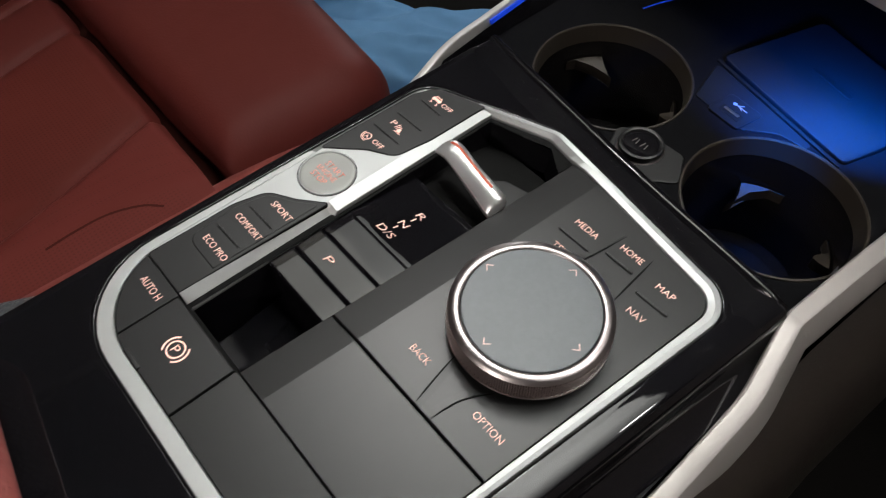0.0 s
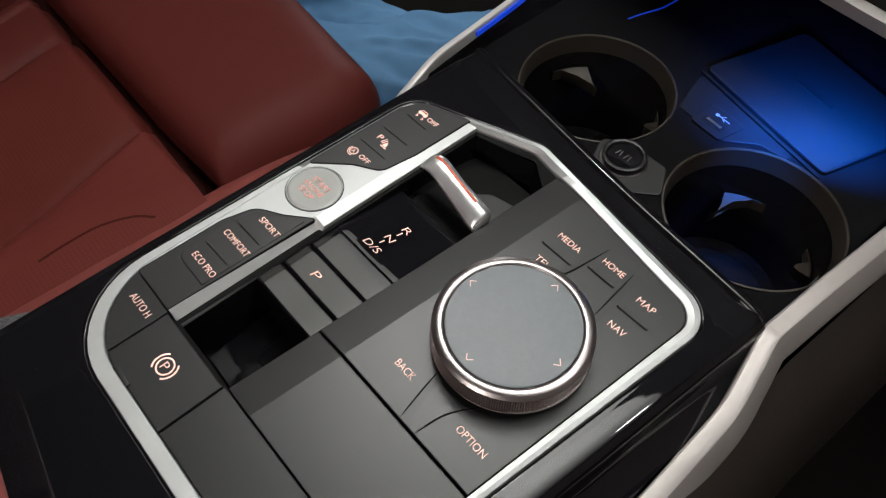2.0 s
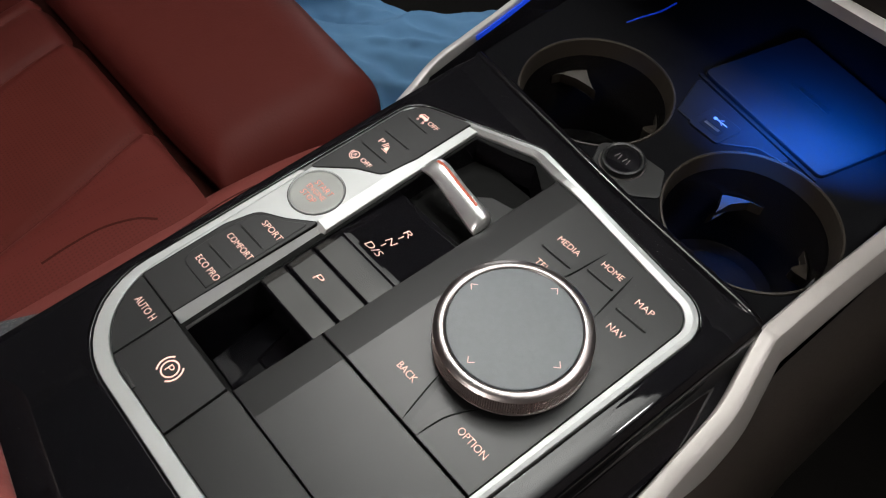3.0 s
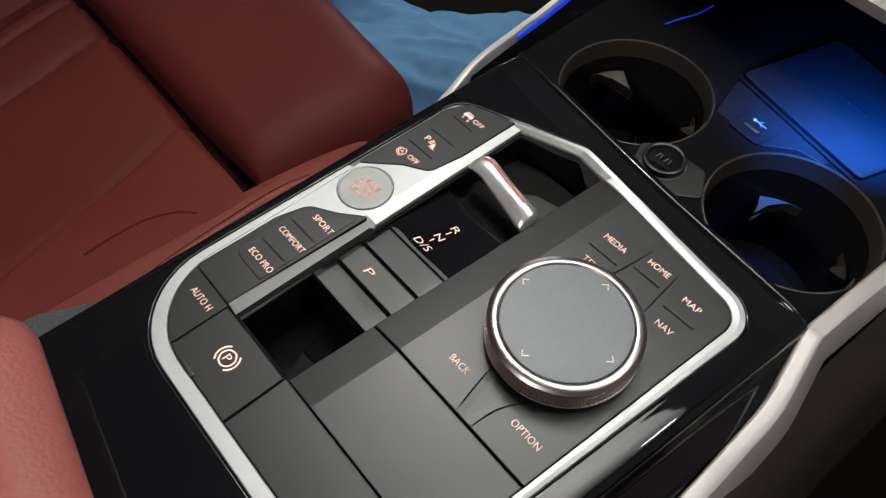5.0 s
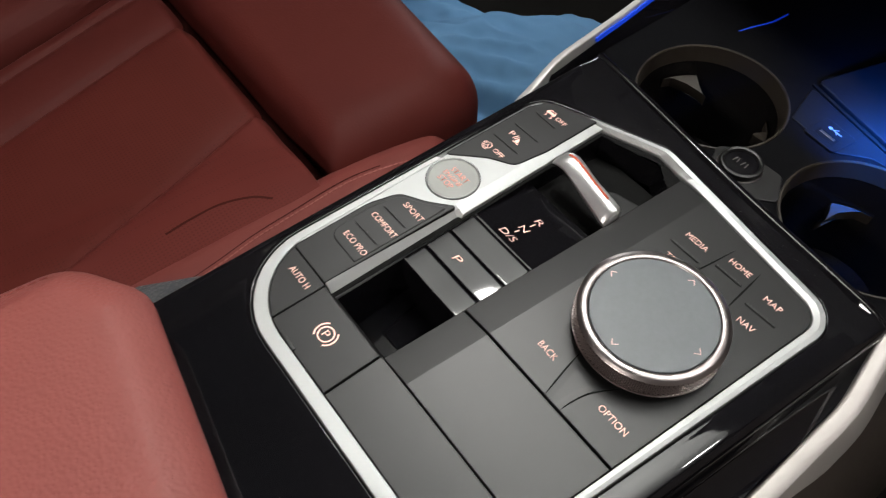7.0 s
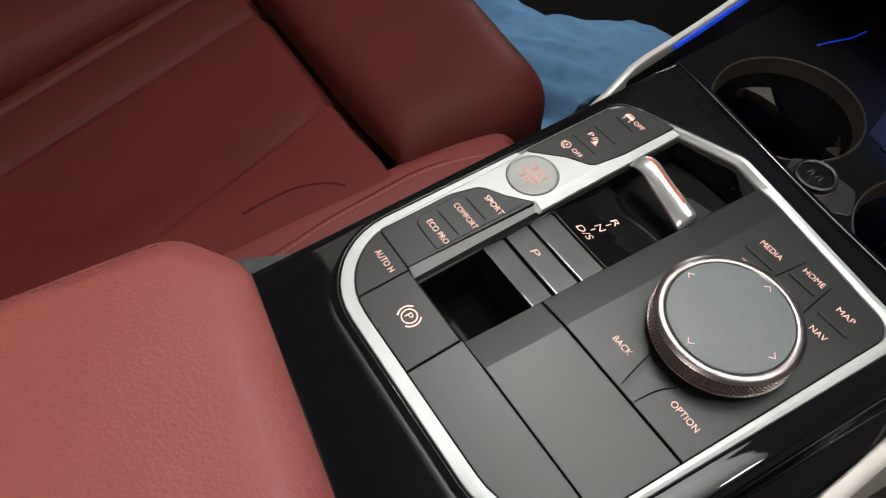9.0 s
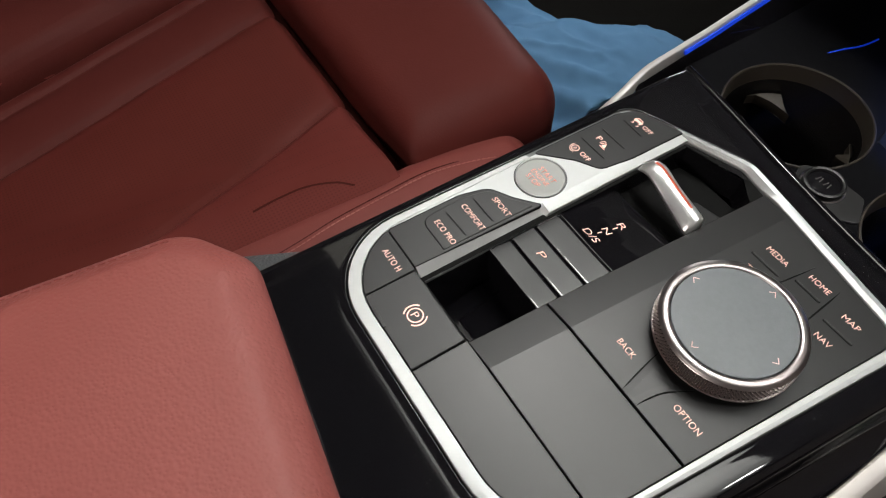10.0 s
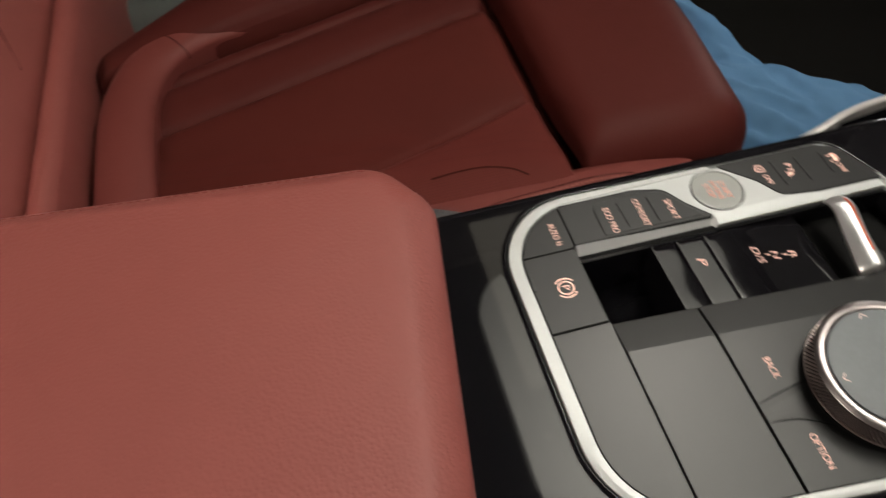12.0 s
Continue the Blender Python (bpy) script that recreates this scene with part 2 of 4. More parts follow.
def turned(profile, cx, cy, seg=72, bm=None, caps=False):
    """A body turned round the upright line at cx, cy, from (radius, z) pairs."""
    bm = bm or bmesh.new()
    rings = [[(cx + r * math.cos(2 * math.pi * k / seg), cy + r * math.sin(2 * math.pi * k / seg), z) for k in range(seg)] for r, z in profile]
    skin(bm, rings, caps, caps)
    return bm


def capsule_bar(x0, y0, x1, y1, w, z0, z1, bm=None):
    """A thin bar with rounded ends between two places."""
    a, b = Vector((x0, y0)), Vector((x1, y1))
    u = (b - a).normalized()
    base = math.atan2(u.y, u.x)
    pts = [(b.x + w / 2 * math.cos(base - math.pi / 2 + math.pi * k / 6), b.y + w / 2 * math.sin(base - math.pi / 2 + math.pi * k / 6)) for k in range(7)]
    pts += [(a.x + w / 2 * math.cos(base + math.pi / 2 + math.pi * k / 6), a.y + w / 2 * math.sin(base + math.pi / 2 + math.pi * k / 6)) for k in range(7)]
    return slab(pts, z0, z1, min(0.25, w * 0.3), bm)


def spline(points, per=8):
    """A smooth line through the points (Catmull-Rom)."""
    p = [Vector(q) for q in points]
    p = [2 * p[0] - p[1]] + p + [2 * p[-1] - p[-2]]
    out = []
    for i in range(1, len(p) - 2):
        for k in range(per):
            t = k / per
            out.append(0.5 * (2 * p[i] + (p[i + 1] - p[i - 1]) * t + (2 * p[i - 1] - 5 * p[i] + 4 * p[i + 1] - p[i + 2]) * t * t
                              + (3 * p[i] - p[i - 1] - 3 * p[i + 1] + p[i + 2]) * t ** 3))
    return out + [p[-2]]


def sweep(points, section, bm=None, per=8, closed=True):
    """A section of (sideways, up) pairs drawn along a smooth line."""
    bm = bm or bmesh.new()
    line = spline(points, per)
    rings = []
    for i, p in enumerate(line):
        t = (line[min(i + 1, len(line) - 1)] - line[max(i - 1, 0)]).normalized()
        side = t.cross(Vector((0, 0, 1))).normalized()
        up = side.cross(t)
        rings.append([p + side * a + up * b for a, b in section])
    skin(bm, rings, closed, closed, closed)
    return bm


def cushion(quad, ztop, depth, r, crown=0.0, n=28, shape=None, gap=0.5):
    """An upholstered block over a four-cornered plan (rear right, front right, front left, rear left), its edges rounded by r."""
    bm = bmesh.new()
    a, b, c, d = [Vector(q) for q in quad]
    wide, long = ((d - a).length + (c - b).length) / 2, ((b - a).length + (c - d).length) / 2
    steps = lambda length: sorted({0, 1} | {k / n for k in range(n + 1)} | {f * r / length for f in (0.08, 0.25, 0.5, 0.75, 1)} | {1 - f * r / length for f in (0.08, 0.25, 0.5, 0.75, 1)})
    su, sv = [s for s in steps(wide) if 0 <= s <= 1], [s for s in steps(long) if 0 <= s <= 1]
    grid = []
    for v in sv:
        row = []
        for u in su:
            w = gap / wide
            p = a.lerp(d, w + u * (1 - 2 * w)).lerp(b.lerp(c, w + u * (1 - 2 * w)), v)
            du, dv = min(u, 1 - u) * wide, min(v, 1 - v) * long
            drop = 0
            for q in (du, dv):
                t = max(0.0, (r - q) / r)
                drop += r * (1 - math.sqrt(max(0.0, 1 - t * t)))
            z = ztop - min(drop, depth) + crown * (1 - (2 * u - 1) ** 2) * (1 - (2 * v - 1) ** 2)
            if shape:
                z += shape(p.x, p.y)
            row.append(bm.verts.new((p.x, p.y, z)))
        grid.append(row)
    for j in range(len(sv) - 1):
        for i in range(len(su) - 1):
            bm.faces.new((grid[j][i], grid[j][i + 1], grid[j + 1][i + 1], grid[j + 1][i]))
    edge = grid[0] + [row[-1] for row in grid[1:]] + grid[-1][-2::-1] + [row[0] for row in grid[-2:0:-1]]
    low = [bm.verts.new((v.co.x, v.co.y, ztop - depth - 5)) for v in edge]
    for i in range(len(edge)):
        j = (i + 1) % len(edge)
        bm.faces.new((edge[j], edge[i], low[i], low[j]))
    bm.faces.new(low)
    return bm


def lettering(text, x0, x1, y, z, height, parent, material=None, slant=0.0, turn=0.0, name="lettering", label=""):
    """Words from the built-in font, from x0 to x1, their middle at y."""
    cu = bpy.data.curves.new(name, "FONT")
    cu.body, cu.resolution_u, cu.offset = text, 3, -0.009
    tmp = new("tmp", cu)
    bpy.context.view_layer.update()
    me = bpy.data.meshes.new_from_object(tmp.evaluated_get(bpy.context.evaluated_depsgraph_get()))
    bpy.data.objects.remove(tmp)
    bm = bmesh.new()
    bm.from_mesh(me)
    bpy.data.meshes.remove(me)
    xs, ys = [v.co.x for v in bm.verts], [v.co.y for v in bm.verts]
    ax, bx, ay, by = min(xs), max(xs), min(ys), max(ys)
    for v in bm.verts:
        u, w = (v.co.x - ax) / (bx - ax), (v.co.y - ay) / (by - ay)
        v.co = Vector((x0 + u * (x1 - x0) + slant * (w - 0.5) * height, y + (w - 0.5) * height, z))
    if turn:
        bmesh.ops.rotate(bm, cent=((x0 + x1) / 2, y, z), matrix=Matrix.Rotation(radians(turn), 3, "Z"), verts=bm.verts)
    made = bmesh.ops.extrude_face_region(bm, geom=bm.faces[:])["geom"]
    bmesh.ops.translate(bm, vec=(0, 0, 0.06), verts=[g for g in made if isinstance(g, bmesh.types.BMVert)])
    return part(name, bm, material or M_LETTER, parent, label, 0)


def ring_mark(cx, cy, r, w, z, a0=0, a1=360, bm=None):
    bm = bm or bmesh.new()
    n = 32
    rows = []
    for k in range(n + 1):
        a = radians(a0 + (a1 - a0) * k / n)
        rows.append([(cx + q * math.cos(a), cy + q * math.sin(a), h) for q, h in ((r - w / 2, z), (r - w / 2, z + 0.07), (r + w / 2, z + 0.07), (r + w / 2, z))])
    skin(bm, rows)
    return bm


def interp(x, table):
    """A smooth curve through (place, height) pairs."""
    n = len(table)
    slopes = [(table[min(k + 1, n - 1)][1] - table[max(k - 1, 0)][1]) / (table[min(k + 1, n - 1)][0] - table[max(k - 1, 0)][0]) for k in range(n)]
    if x <= table[0][0]:
        return table[0][1]
    for k in range(n - 1):
        (a, p), (b, q) = table[k], table[k + 1]
        if x <= b:
            h, t = b - a, (x - a) / (b - a)
            return (2 * t ** 3 - 3 * t * t + 1) * p + (t ** 3 - 2 * t * t + t) * h * slopes[k] + (3 * t * t - 2 * t ** 3) * q + (t ** 3 - t * t) * h * slopes[k + 1]
    return table[-1][1]


# ---------------------------------------------------------------- cabin shell
single("floor", box(-900, 900, -1300, 900, -420, -390, 0), M_CARPET, "black carpeted cabin floor", "floor", kind="structure")
# unseen roof pieces, their edges set by what the glossy console mirrors
single("ceiling", slab(fillet([(-592, 12, 95), (592, 12, 95), (592, 412, 60), (-592, 412, 60)], 10), 760, 790, 0.5), M_LINER, "pale cloth headliner of the cabin", "ceiling", kind="structure")
for side in (-1, 1):
    single("trim", box(min(side * 640, side * 900), max(side * 640, side * 900), -1300, 560, 765, 790, 0), M_DOOR, "dark roof rail above the door", "trim", kind="structure")
single("roof_glass", box(-930, 930, -1330, 560, 792, 815, 0), M_GLASSDARK, "dark tinted glass roof", "roof", kind="structure")
single("windscreen", box(-930, 930, 560.5, 930, 775, 815, 0), M_GLASSDARK, "dark windscreen at night", "window", kind="structure")
single("wall_left", box(-930, -900, -1300, 900, -420, 790, 0), M_DOOR, "dark inner side of the cabin", "wall", kind="structure")
# right side left open above the sill so world light comes in
single("door_sill", box(900, 930, -1300, 900, -420, -250, 0), M_DOOR, "low dark sill below the open right side", "door sill", kind="structure")
single("wall_rear", box(-930, 930, -1330, -1300, -420, 790, 0), M_DOOR, "dark rear of the cabin", "wall", kind="structure")
single("wall_front", box(-930, 930, 900, 930, -420, 790, 0), M_DOOR, "dark bulkhead in front of the footwell", "wall", kind="structure")

# ---------------------------------------------------------------- centre console
OUT = [(-112.0, -110.0, 34), (26, -109.6, 36), (41, 58.5, 14), (-53, 72.4, 12), (-110.3, 50.2, 13)]
INN = [(-107.7, -104.6, 31), (24, -104, 32), (36.3, 54, 10), (-55, 68.6, 8), (-109.5, 48.8, 9)]
outer, inner = fillet(OUT, 10), fillet(INN, 10)
RIGHT = [(-5, -1.0), (0, -0.95), (2, -0.6), (4, -0.27), (6, -0.19), (8, -0.23), (10, -0.62), (11.5, -1.6), (13, -4), (14, -8), (16, -12), (26, -18), (60, -20)]
LEFT = [(-5, 0), (0, 0), (3, -0.1), (4.6, -0.5), (5.6, -1.4), (6.1, -2.6)]
REAR = [(-5, 0), (0, 0), (30, 0), (60, -0.1)]
FRONT = [(-5, 0), (0, 0), (4, -0.5), (8, -0.9), (11.4, -1.2), (18, -1.8)]


def console_z(x, y):
    u = x - (34.8 + 0.085 * y)
    z = interp(u, RIGHT) * max(0.0, min(1.0, (u + 12) / 12)) + interp(-(x + 111.5), LEFT)
    z += interp(-(y + 110), REAR)
    return z + interp(y - (72 - (x + 56) * 0.139), FRONT)


console = thing("center_console", "piano-black centre console with satin silver trim strips", "car console", (-36, -20, -390))
EDGE = [(-117.6, -170, 20), (60, -170, 20), (60, 72.6, 4), (-56, 85.4, 14), (-117.6, 95, 6)]
bm, rings = bmesh.new(), []
far = fillet(EDGE, 10)
near_loop, far = refine(outer, far)
rings.append([(x, y, -4) for x, y in inset(near_loop, 0.6)])
for out, rise in ((0.25, -1.1), (0.5, -0.35), (0.75, 0.12), (1.1, 0.22), (1.6, 0.05)):
    rings.append([(x, y, console_z(x, y) + rise) for x, y in inset(near_loop, -out)])
for k in range(1, 45):
    f = k / 44
    ring = [(a[0] + (b[0] - a[0]) * f, a[1] + (b[1] - a[1]) * f) for a, b in zip(inset(near_loop, -1.6), far)]
    rings.append([(x, y, console_z(x, y)) for x, y in ring])
rings.append([(x, y, -60) for x, y in far])
skin(bm, rings)
part("gloss_surround", bm, M_GLOSS, console, "glossy piano-black surround", 50)
LIP = [(-3.4, -9), (-3.4, -0.4), (-2.9, 0.6), (-1.9, 1.3), (-0.8, 1.6), (0.2, 1.5), (0.9, 1.0), (1.3, 0.2), (1.7, -0.1), (2.4, -0.3), (2.9, -1.0), (3.2, -3), (3.4, -16)]
part("front_lip", sweep([(-117, 94, -2.4), (-100, 91.2, -1.6), (-67, 86, -1.3), (-20, 78.8, -1.2), (30, 73.6, -1.6), (44, 72.6, -2.4), (51, 72.2, -4.5)], LIP), M_GLOSS, console, "glossy black ridge towards the tray", 40)
part("console_core", box(-119.5, 59, -430, 70, -388, -46, 4), M_GRAIN, console, "grained black console body")
part("side_wall", box(-119.5, -112, 70, 420, -388, -30, 2), M_GRAIN, console)
part("side_wall", box(52, 59, 70, 420, -388, -30, 2), M_GRAIN, console)

# outer flank under the silver strip, bulging towards the passenger's knee
flank = [(66, -22), (74, -26), (84, -36), (93, -56), (97, -90), (96, -150), (90, -390), (66, -390)]
bm = bmesh.new()
skin(bm, [[(x + 0.06 * max(0, y - 80), y, z) for x, z in flank] for y in range(-430, 441, 30)], True, True)
part("console_flank", bm, M_FLANK, console, "dark soft-touch console flank")
bm = bmesh.new()
skin(bm, [[(x - 0.06 * max(0, y - 80), y, z) for x, z in ((-119, -20), (-123, -22), (-126, -30), (-128, -60), (-128, -390), (-119, -390))] for y in range(-430, 441, 30)], True, True)
part("console_flank", bm, M_GRAIN, console, "grained black console flank")

part("console_shoulder", slab(fillet([(-119, -106, 1), (-131, -111, 4), (-143, -136, 10), (-147, -240, 4), (-119, -240, 1)], 4), -70, -19, 3), M_GRAIN, console, "grained black shoulder beside the armrest", 40)

# satin strips along both edges
STRIP = [(67, -430, -40), (67, -120, -32), (67.4, -10, -21), (67, 22, -16), (66.2, 42, -12), (62.8, 58, -8.5), (59.6, 71, -5.6), (59.2, 75, -5.1), (59.6, 80, -4.7), (61.6, 105, -3), (65, 140, -1.5), (73, 210, 4), (90, 320, 26), (102, 420, 60)]
SECTION = [(-6.6, -7), (-6.6, -1.0), (-6.3, -0.35), (-5.7, 0.0), (-5.2, 0.05), (-2.8, -0.15), (-0.6, -0.45), (-0.1, -0.65), (0.3, -1.1), (2.4, -4.2), (4.6, -7.8), (5.3, -9.4), (5.4, -10.6), (5.2, -11)]
part("silver_strip", sweep(STRIP, SECTION), M_TRIM, console, "satin silver strip along the console edge", 16)
part("silver_strip", sweep([(-126, 10, -40), (-126, 40, -18), (-127, 60, -8)] + [(-72 - x, y, z) for x, y, z in STRIP[8:]], [(-a * 0.55, b) for a, b in SECTION][::-1]), M_LEFT, console, "satin silver strip along the console edge, lit tone in its colour", 35)
for flip in (False, True):
    bm = bmesh.new()
    side = [(x - 5, y, z - 4) for x, y, z in spline(STRIP[6:], 6)]
    low_edge = [(min(x - 1.5, 56 + 0.05 * max(0, y - 160)), y, -15.5) for x, y, z in side]
    rows = [[p, tuple((a + b) / 2 + c for a, b, c in zip(p, q, (-0.8, 0, -1))), q] for p, q in zip(side, low_edge)]
    skin(bm, [[(-72 - x, y, z) if flip else (x, y, z) for x, y, z in r] for r in rows], closed=False)
    part("tray_wall", bm, M_GLOSS, console, "glossy black wall of the tray", 60)
part("light_strip", sweep([(-72 - x + 4.7, y, z - 2.4) for x, y, z in STRIP[9:]], [(-0.6, -1.0), (0.6, -1.4), (0.9, -1.0), (0.2, 0.9), (-0.6, 0.9)]), M_BLUEDIM, console, "thin blue light strip")

# ---------------------------------------------------------------- control panel in its silver frame
panel = thing("control_panel", "control panel with black buttons in a satin silver frame", "control panel", (-36, -20, -4))
PROFILE = [(0, -4), (0, 0.1), (0.06, 0.3), (0.46, 0.68), (0.94, 0.6), (1.0, 0.12), (1.0, -4)]
front = lambda y: max(0.0, min(1.0, (y - 46) / 12))
left = lambda x: max(0.0, min(1.0, (x + 106) / 12))
flat_side = lambda x: max(0.0, min(1.0, (10 - x) / 30))
deckside = lambda x: max(0.0, min(1.0, (x + 42) / 12))
frame_out, frame_in = refine(outer, inner)
def frame_height(a, share, z):
    if 0 < share < 0.4:
        z = z + (0.66 - z) * flat_side(a[0])
    if z > 0:
        z *= 0.45 + 0.55 * left(a[0])
    return z - (4.2 - 3.4 * deckside(a[0])) * front(a[1]) * max(0.0, share - 0.3)


pairs = list(zip(frame_out, frame_in))
slim = [a[0] < -84.5 and a[1] > -5 and a[0] + a[1] < 5 for a, b in pairs]
first = next(k for k in range(len(pairs)) if slim[k] and not slim[k - 1])
pairs = pairs[first:] + pairs[:first]
count = sum(slim)
for name, run, material, label in (("frame_lip", pairs[:count + 1], M_LIP, "thin dark metal lip beside the keys"), ("silver_frame", pairs[count:] + pairs[:1], M_SILVER, "satin silver frame")):
    bm = bmesh.new()
    drop = 0.25 if name == "frame_lip" else 0.0
    skin(bm, [[(a[0] + (b[0] - a[0]) * share, a[1] + (b[1] - a[1]) * share, frame_height(a, share, z) - drop) for a, b in run] for share, z in PROFILE], closed=False)
    part(name, bm, material, panel, label, 8)
recess = [(-80, -79.6), (-48.2, -79.6), (-40.4, 58), (-52, 66), (-78, 57)]
bm = plane_fill(inset(inner, 0.2), [recess], -3.2)
part("base_plate", bm, M_GAP, panel)

area = inset(inner, 0.35)
FACET = [(-34.5, -80), (-25.5, 62)]


def facet_z(x, y):
    line = FACET[0][0] + (y - FACET[0][1]) * (FACET[1][0] - FACET[0][0]) / (FACET[1][1] - FACET[0][1])
    return -2.0 * max(0.0, line - x) / 14.0


def panel_piece(name, loop, material, label, bent=True, top=0.0):
    bm = slab(loop, -3.0, top, 0.3)
    if bent:
        d = Vector((FACET[1][0] - FACET[0][0], FACET[1][1] - FACET[0][1], 0))
        bmesh.ops.bisect_plane(bm, geom=bm.verts[:] + bm.edges[:] + bm.faces[:], plane_co=(*FACET[0], 0), plane_no=(-d.y, d.x, 0))
        for v in bm.verts:
            v.co.z += facet_z(v.co.x, v.co.y)
    return part(name, bm, material, panel, label, 4 if bent else 22)


edge_plane = (-1, 0.0567, 48.0 + 0.0567 * -79.6)
panel_piece("rear_cover", clip(area, (-1, 0, 48.1), (0, 1, -80.6)), M_MATTE, "smooth matte black cover", False)
panel_piece("middle_cover", clip(area, edge_plane, (0, -1, 80.1), (0, 1, -46.0)), M_MATTE, "smooth matte black cover")
deck = panel_piece("controller_deck", clip(area, edge_plane, (0, -1, 45.2)), M_MATTE, "matte black deck round the rotary controller")
brake = panel_piece("parking_brake_button", clip(area, (1, 0, -48.7), (-1, 0, 84.2), (0, 1, -81.2)), M_BUTTON, "black parking brake button", False, 0.3)
hold = panel_piece("auto_hold_button", clip(area, (1, 0, -84.8), (0, 1, -80.8)), M_BUTTON, "black automatic hold button", False, 0.2)

plate = clip(inset(inner, -0.4), (1, 0, -80.3), (0, -1, 80.2))
bm = slab(plate, -3.0, 0.0, 0.3)
for co, no in (((-85.4, 0, 0), (1, 0, 0)), ((-83.6, 0, 0), (1, 0, 0)), ((0, -20.6, 0), (0, 1, 0)), ((0, -18.6, 0), (0, 1, 0))):
    bmesh.ops.bisect_plane(bm, geom=bm.verts[:] + bm.edges[:] + bm.faces[:], plane_co=co, plane_no=no)
for v in bm.verts:
    ahead = max(0.0, min(1.0, (v.co.y + 20.6) / 2.0))
    v.co.z -= (0.95 - 0.77 * ahead) * max(0.0, v.co.x + 85.4) + 0.10 * ahead * max(0.0, v.co.x + 83.6)
part("silver_plate", bm, M_SILVER, panel, "satin silver plate round the start button", 4)
MODE = fillet([(-86.0, -80.2, 0.4), (-107.0, -80.2, 1), (-107.0, -46, 14), (-103.8, -33.5, 8), (-94, -27.5, 10), (-84.6, -19.4, 0.5)], 5)
KEY_PAD = fillet([(-86.6, -66.6, 0.6), (-104.4, -66.6, 5), (-105.2, -46, 12), (-102.8, -34.0, 8), (-93.6, -28.6, 10), (-86.0, -22.2, 0.8)], 5)
ASSIST = fillet([(-109.6, -5.0, 0.6), (-97, 8.0, 12), (-86.9, 14.2, 6), (-84.8, 30, 8), (-84.4, 59.8, 0.5), (-105.5, 52.0, 9), (-109.2, 42.5, 8)], 5)
for loop in (MODE, ASSIST):
    part("joint", slab(inset(loop, -0.45), -2.5, 0.06, 0.05), M_GAP, panel)
mode = part("drive_mode_panel", slab(MODE, -2.5, 0.14, 0.12), M_BUTTON, panel, "black drive mode key strip")
keys = part("drive_mode_keys", slab(KEY_PAD, -0.5, 0.55, 0.4), M_BUTTON, mode, "raised black drive mode keys")
assist = part("assist_buttons", slab(ASSIST, -2.5, 0.3, 0.25), M_BUTTON, panel, "black driver assistance key strip")
for x0, y0, x1, y1, top, own in ((-101.6, -55.9, -88.4, -55.5, 0.55, mode), (-101.6, -42.4, -88.2, -42.2, 0.55, mode), (-105.8, 18.4, -91.2, 18.8, 0.3, assist), (-104.9, 29.8, -91.0, 30.2, 0.3, assist), (-104.4, 41.9, -92.6, 41.7, 0.3, assist)):
    part("ridge", capsule_bar(x0, y0, x1, y1, 0.55, top - 0.3, top + 0.03), M_GAP, own)
    part("ridge", capsule_bar(x0, y0 + 0.5, x1, y1 + 0.5, 0.5, top - 0.3, top + 0.22), M_BUTTON, own)
def ribbon(points, width, z, parent, material, name):
    """A flat strip, widest at its middle and running out at both ends."""
    line = spline(points, 6)
    rows = []
    for i, p in enumerate(line):
        t = (line[min(i + 1, len(line) - 1)] - line[max(i - 1, 0)]).normalized()
        w = width * (0.12 + math.sin(math.pi * i / (len(line) - 1)) ** 0.8) / 2
        rows.append([(p.x + t.y * w * f, p.y - t.x * w * f, h) for f, h in ((-1, z - 0.3), (-0.8, z), (0.8, z), (1, z - 0.3))])
    bm = bmesh.new()
    skin(bm, rows, True, True)
    return part(name, bm, material, parent, smooth=0)


for x0, y0, x1, y1 in ((-20.6, 37.4, -7.2, 37.4), (-2.2, 41.8, 8.8, 41.8), (15.4, 37.2, 27.4, 37.4)):
    part("ridge_joint", capsule_bar(x0, y0, x1, y1, 1.7, -0.2, 0.02), M_GAP, deck)
    part("ridge", capsule_bar(x0 + 0.2, y0 + 0.1, x1 - 0.2, y1 + 0.1, 0.75, -0.2, 0.42), M_MATTE, deck, smooth=60)
for line, side in (([(-9, 26, 0), (-5.4, 35, 0), (-2.4, 53, 0)], 1), ([(12.4, 26, 0), (11.4, 40, 0), (10.4, 52, 0)], -1)):
    ribbon(line, 0.9, 0.03, deck, M_GAP, "key_joint")
    part("key_step", sweep([(x - 0.35 * side, y, 0) for x, y, z in line], [(0, -0.2), (0, 0.13), (-2.4 * side, 0.005), (-2.4 * side, -0.2)][::side]), M_MATTE, deck, smooth=0)
for line, side in (([(-3.4, -44.8, 0), (-4.2, -41, 0), (-5.2, -36, 0), (-6.4, -30, 0), (-7.4, -24, 0)], 1), ([(3.8, -44.8, 0), (4.2, -40, 0), (5.2, -34.4, 0), (7.6, -29, 0), (10.6, -24, 0)], -1)):
    # black ribbon that paints the shade of the deck's moulded crease
    ribbon(line, 0.8, 0.03, deck, M_GAP, "crease_shade")
    part("key_step", sweep([(x + 0.3 * side, y, z) for x, y, z in line], [(0, -0.2), (0, 0.16), (2.4 * side, 0.005), (2.4 * side, -0.2)][::-side]), M_MATTE, deck, smooth=0)

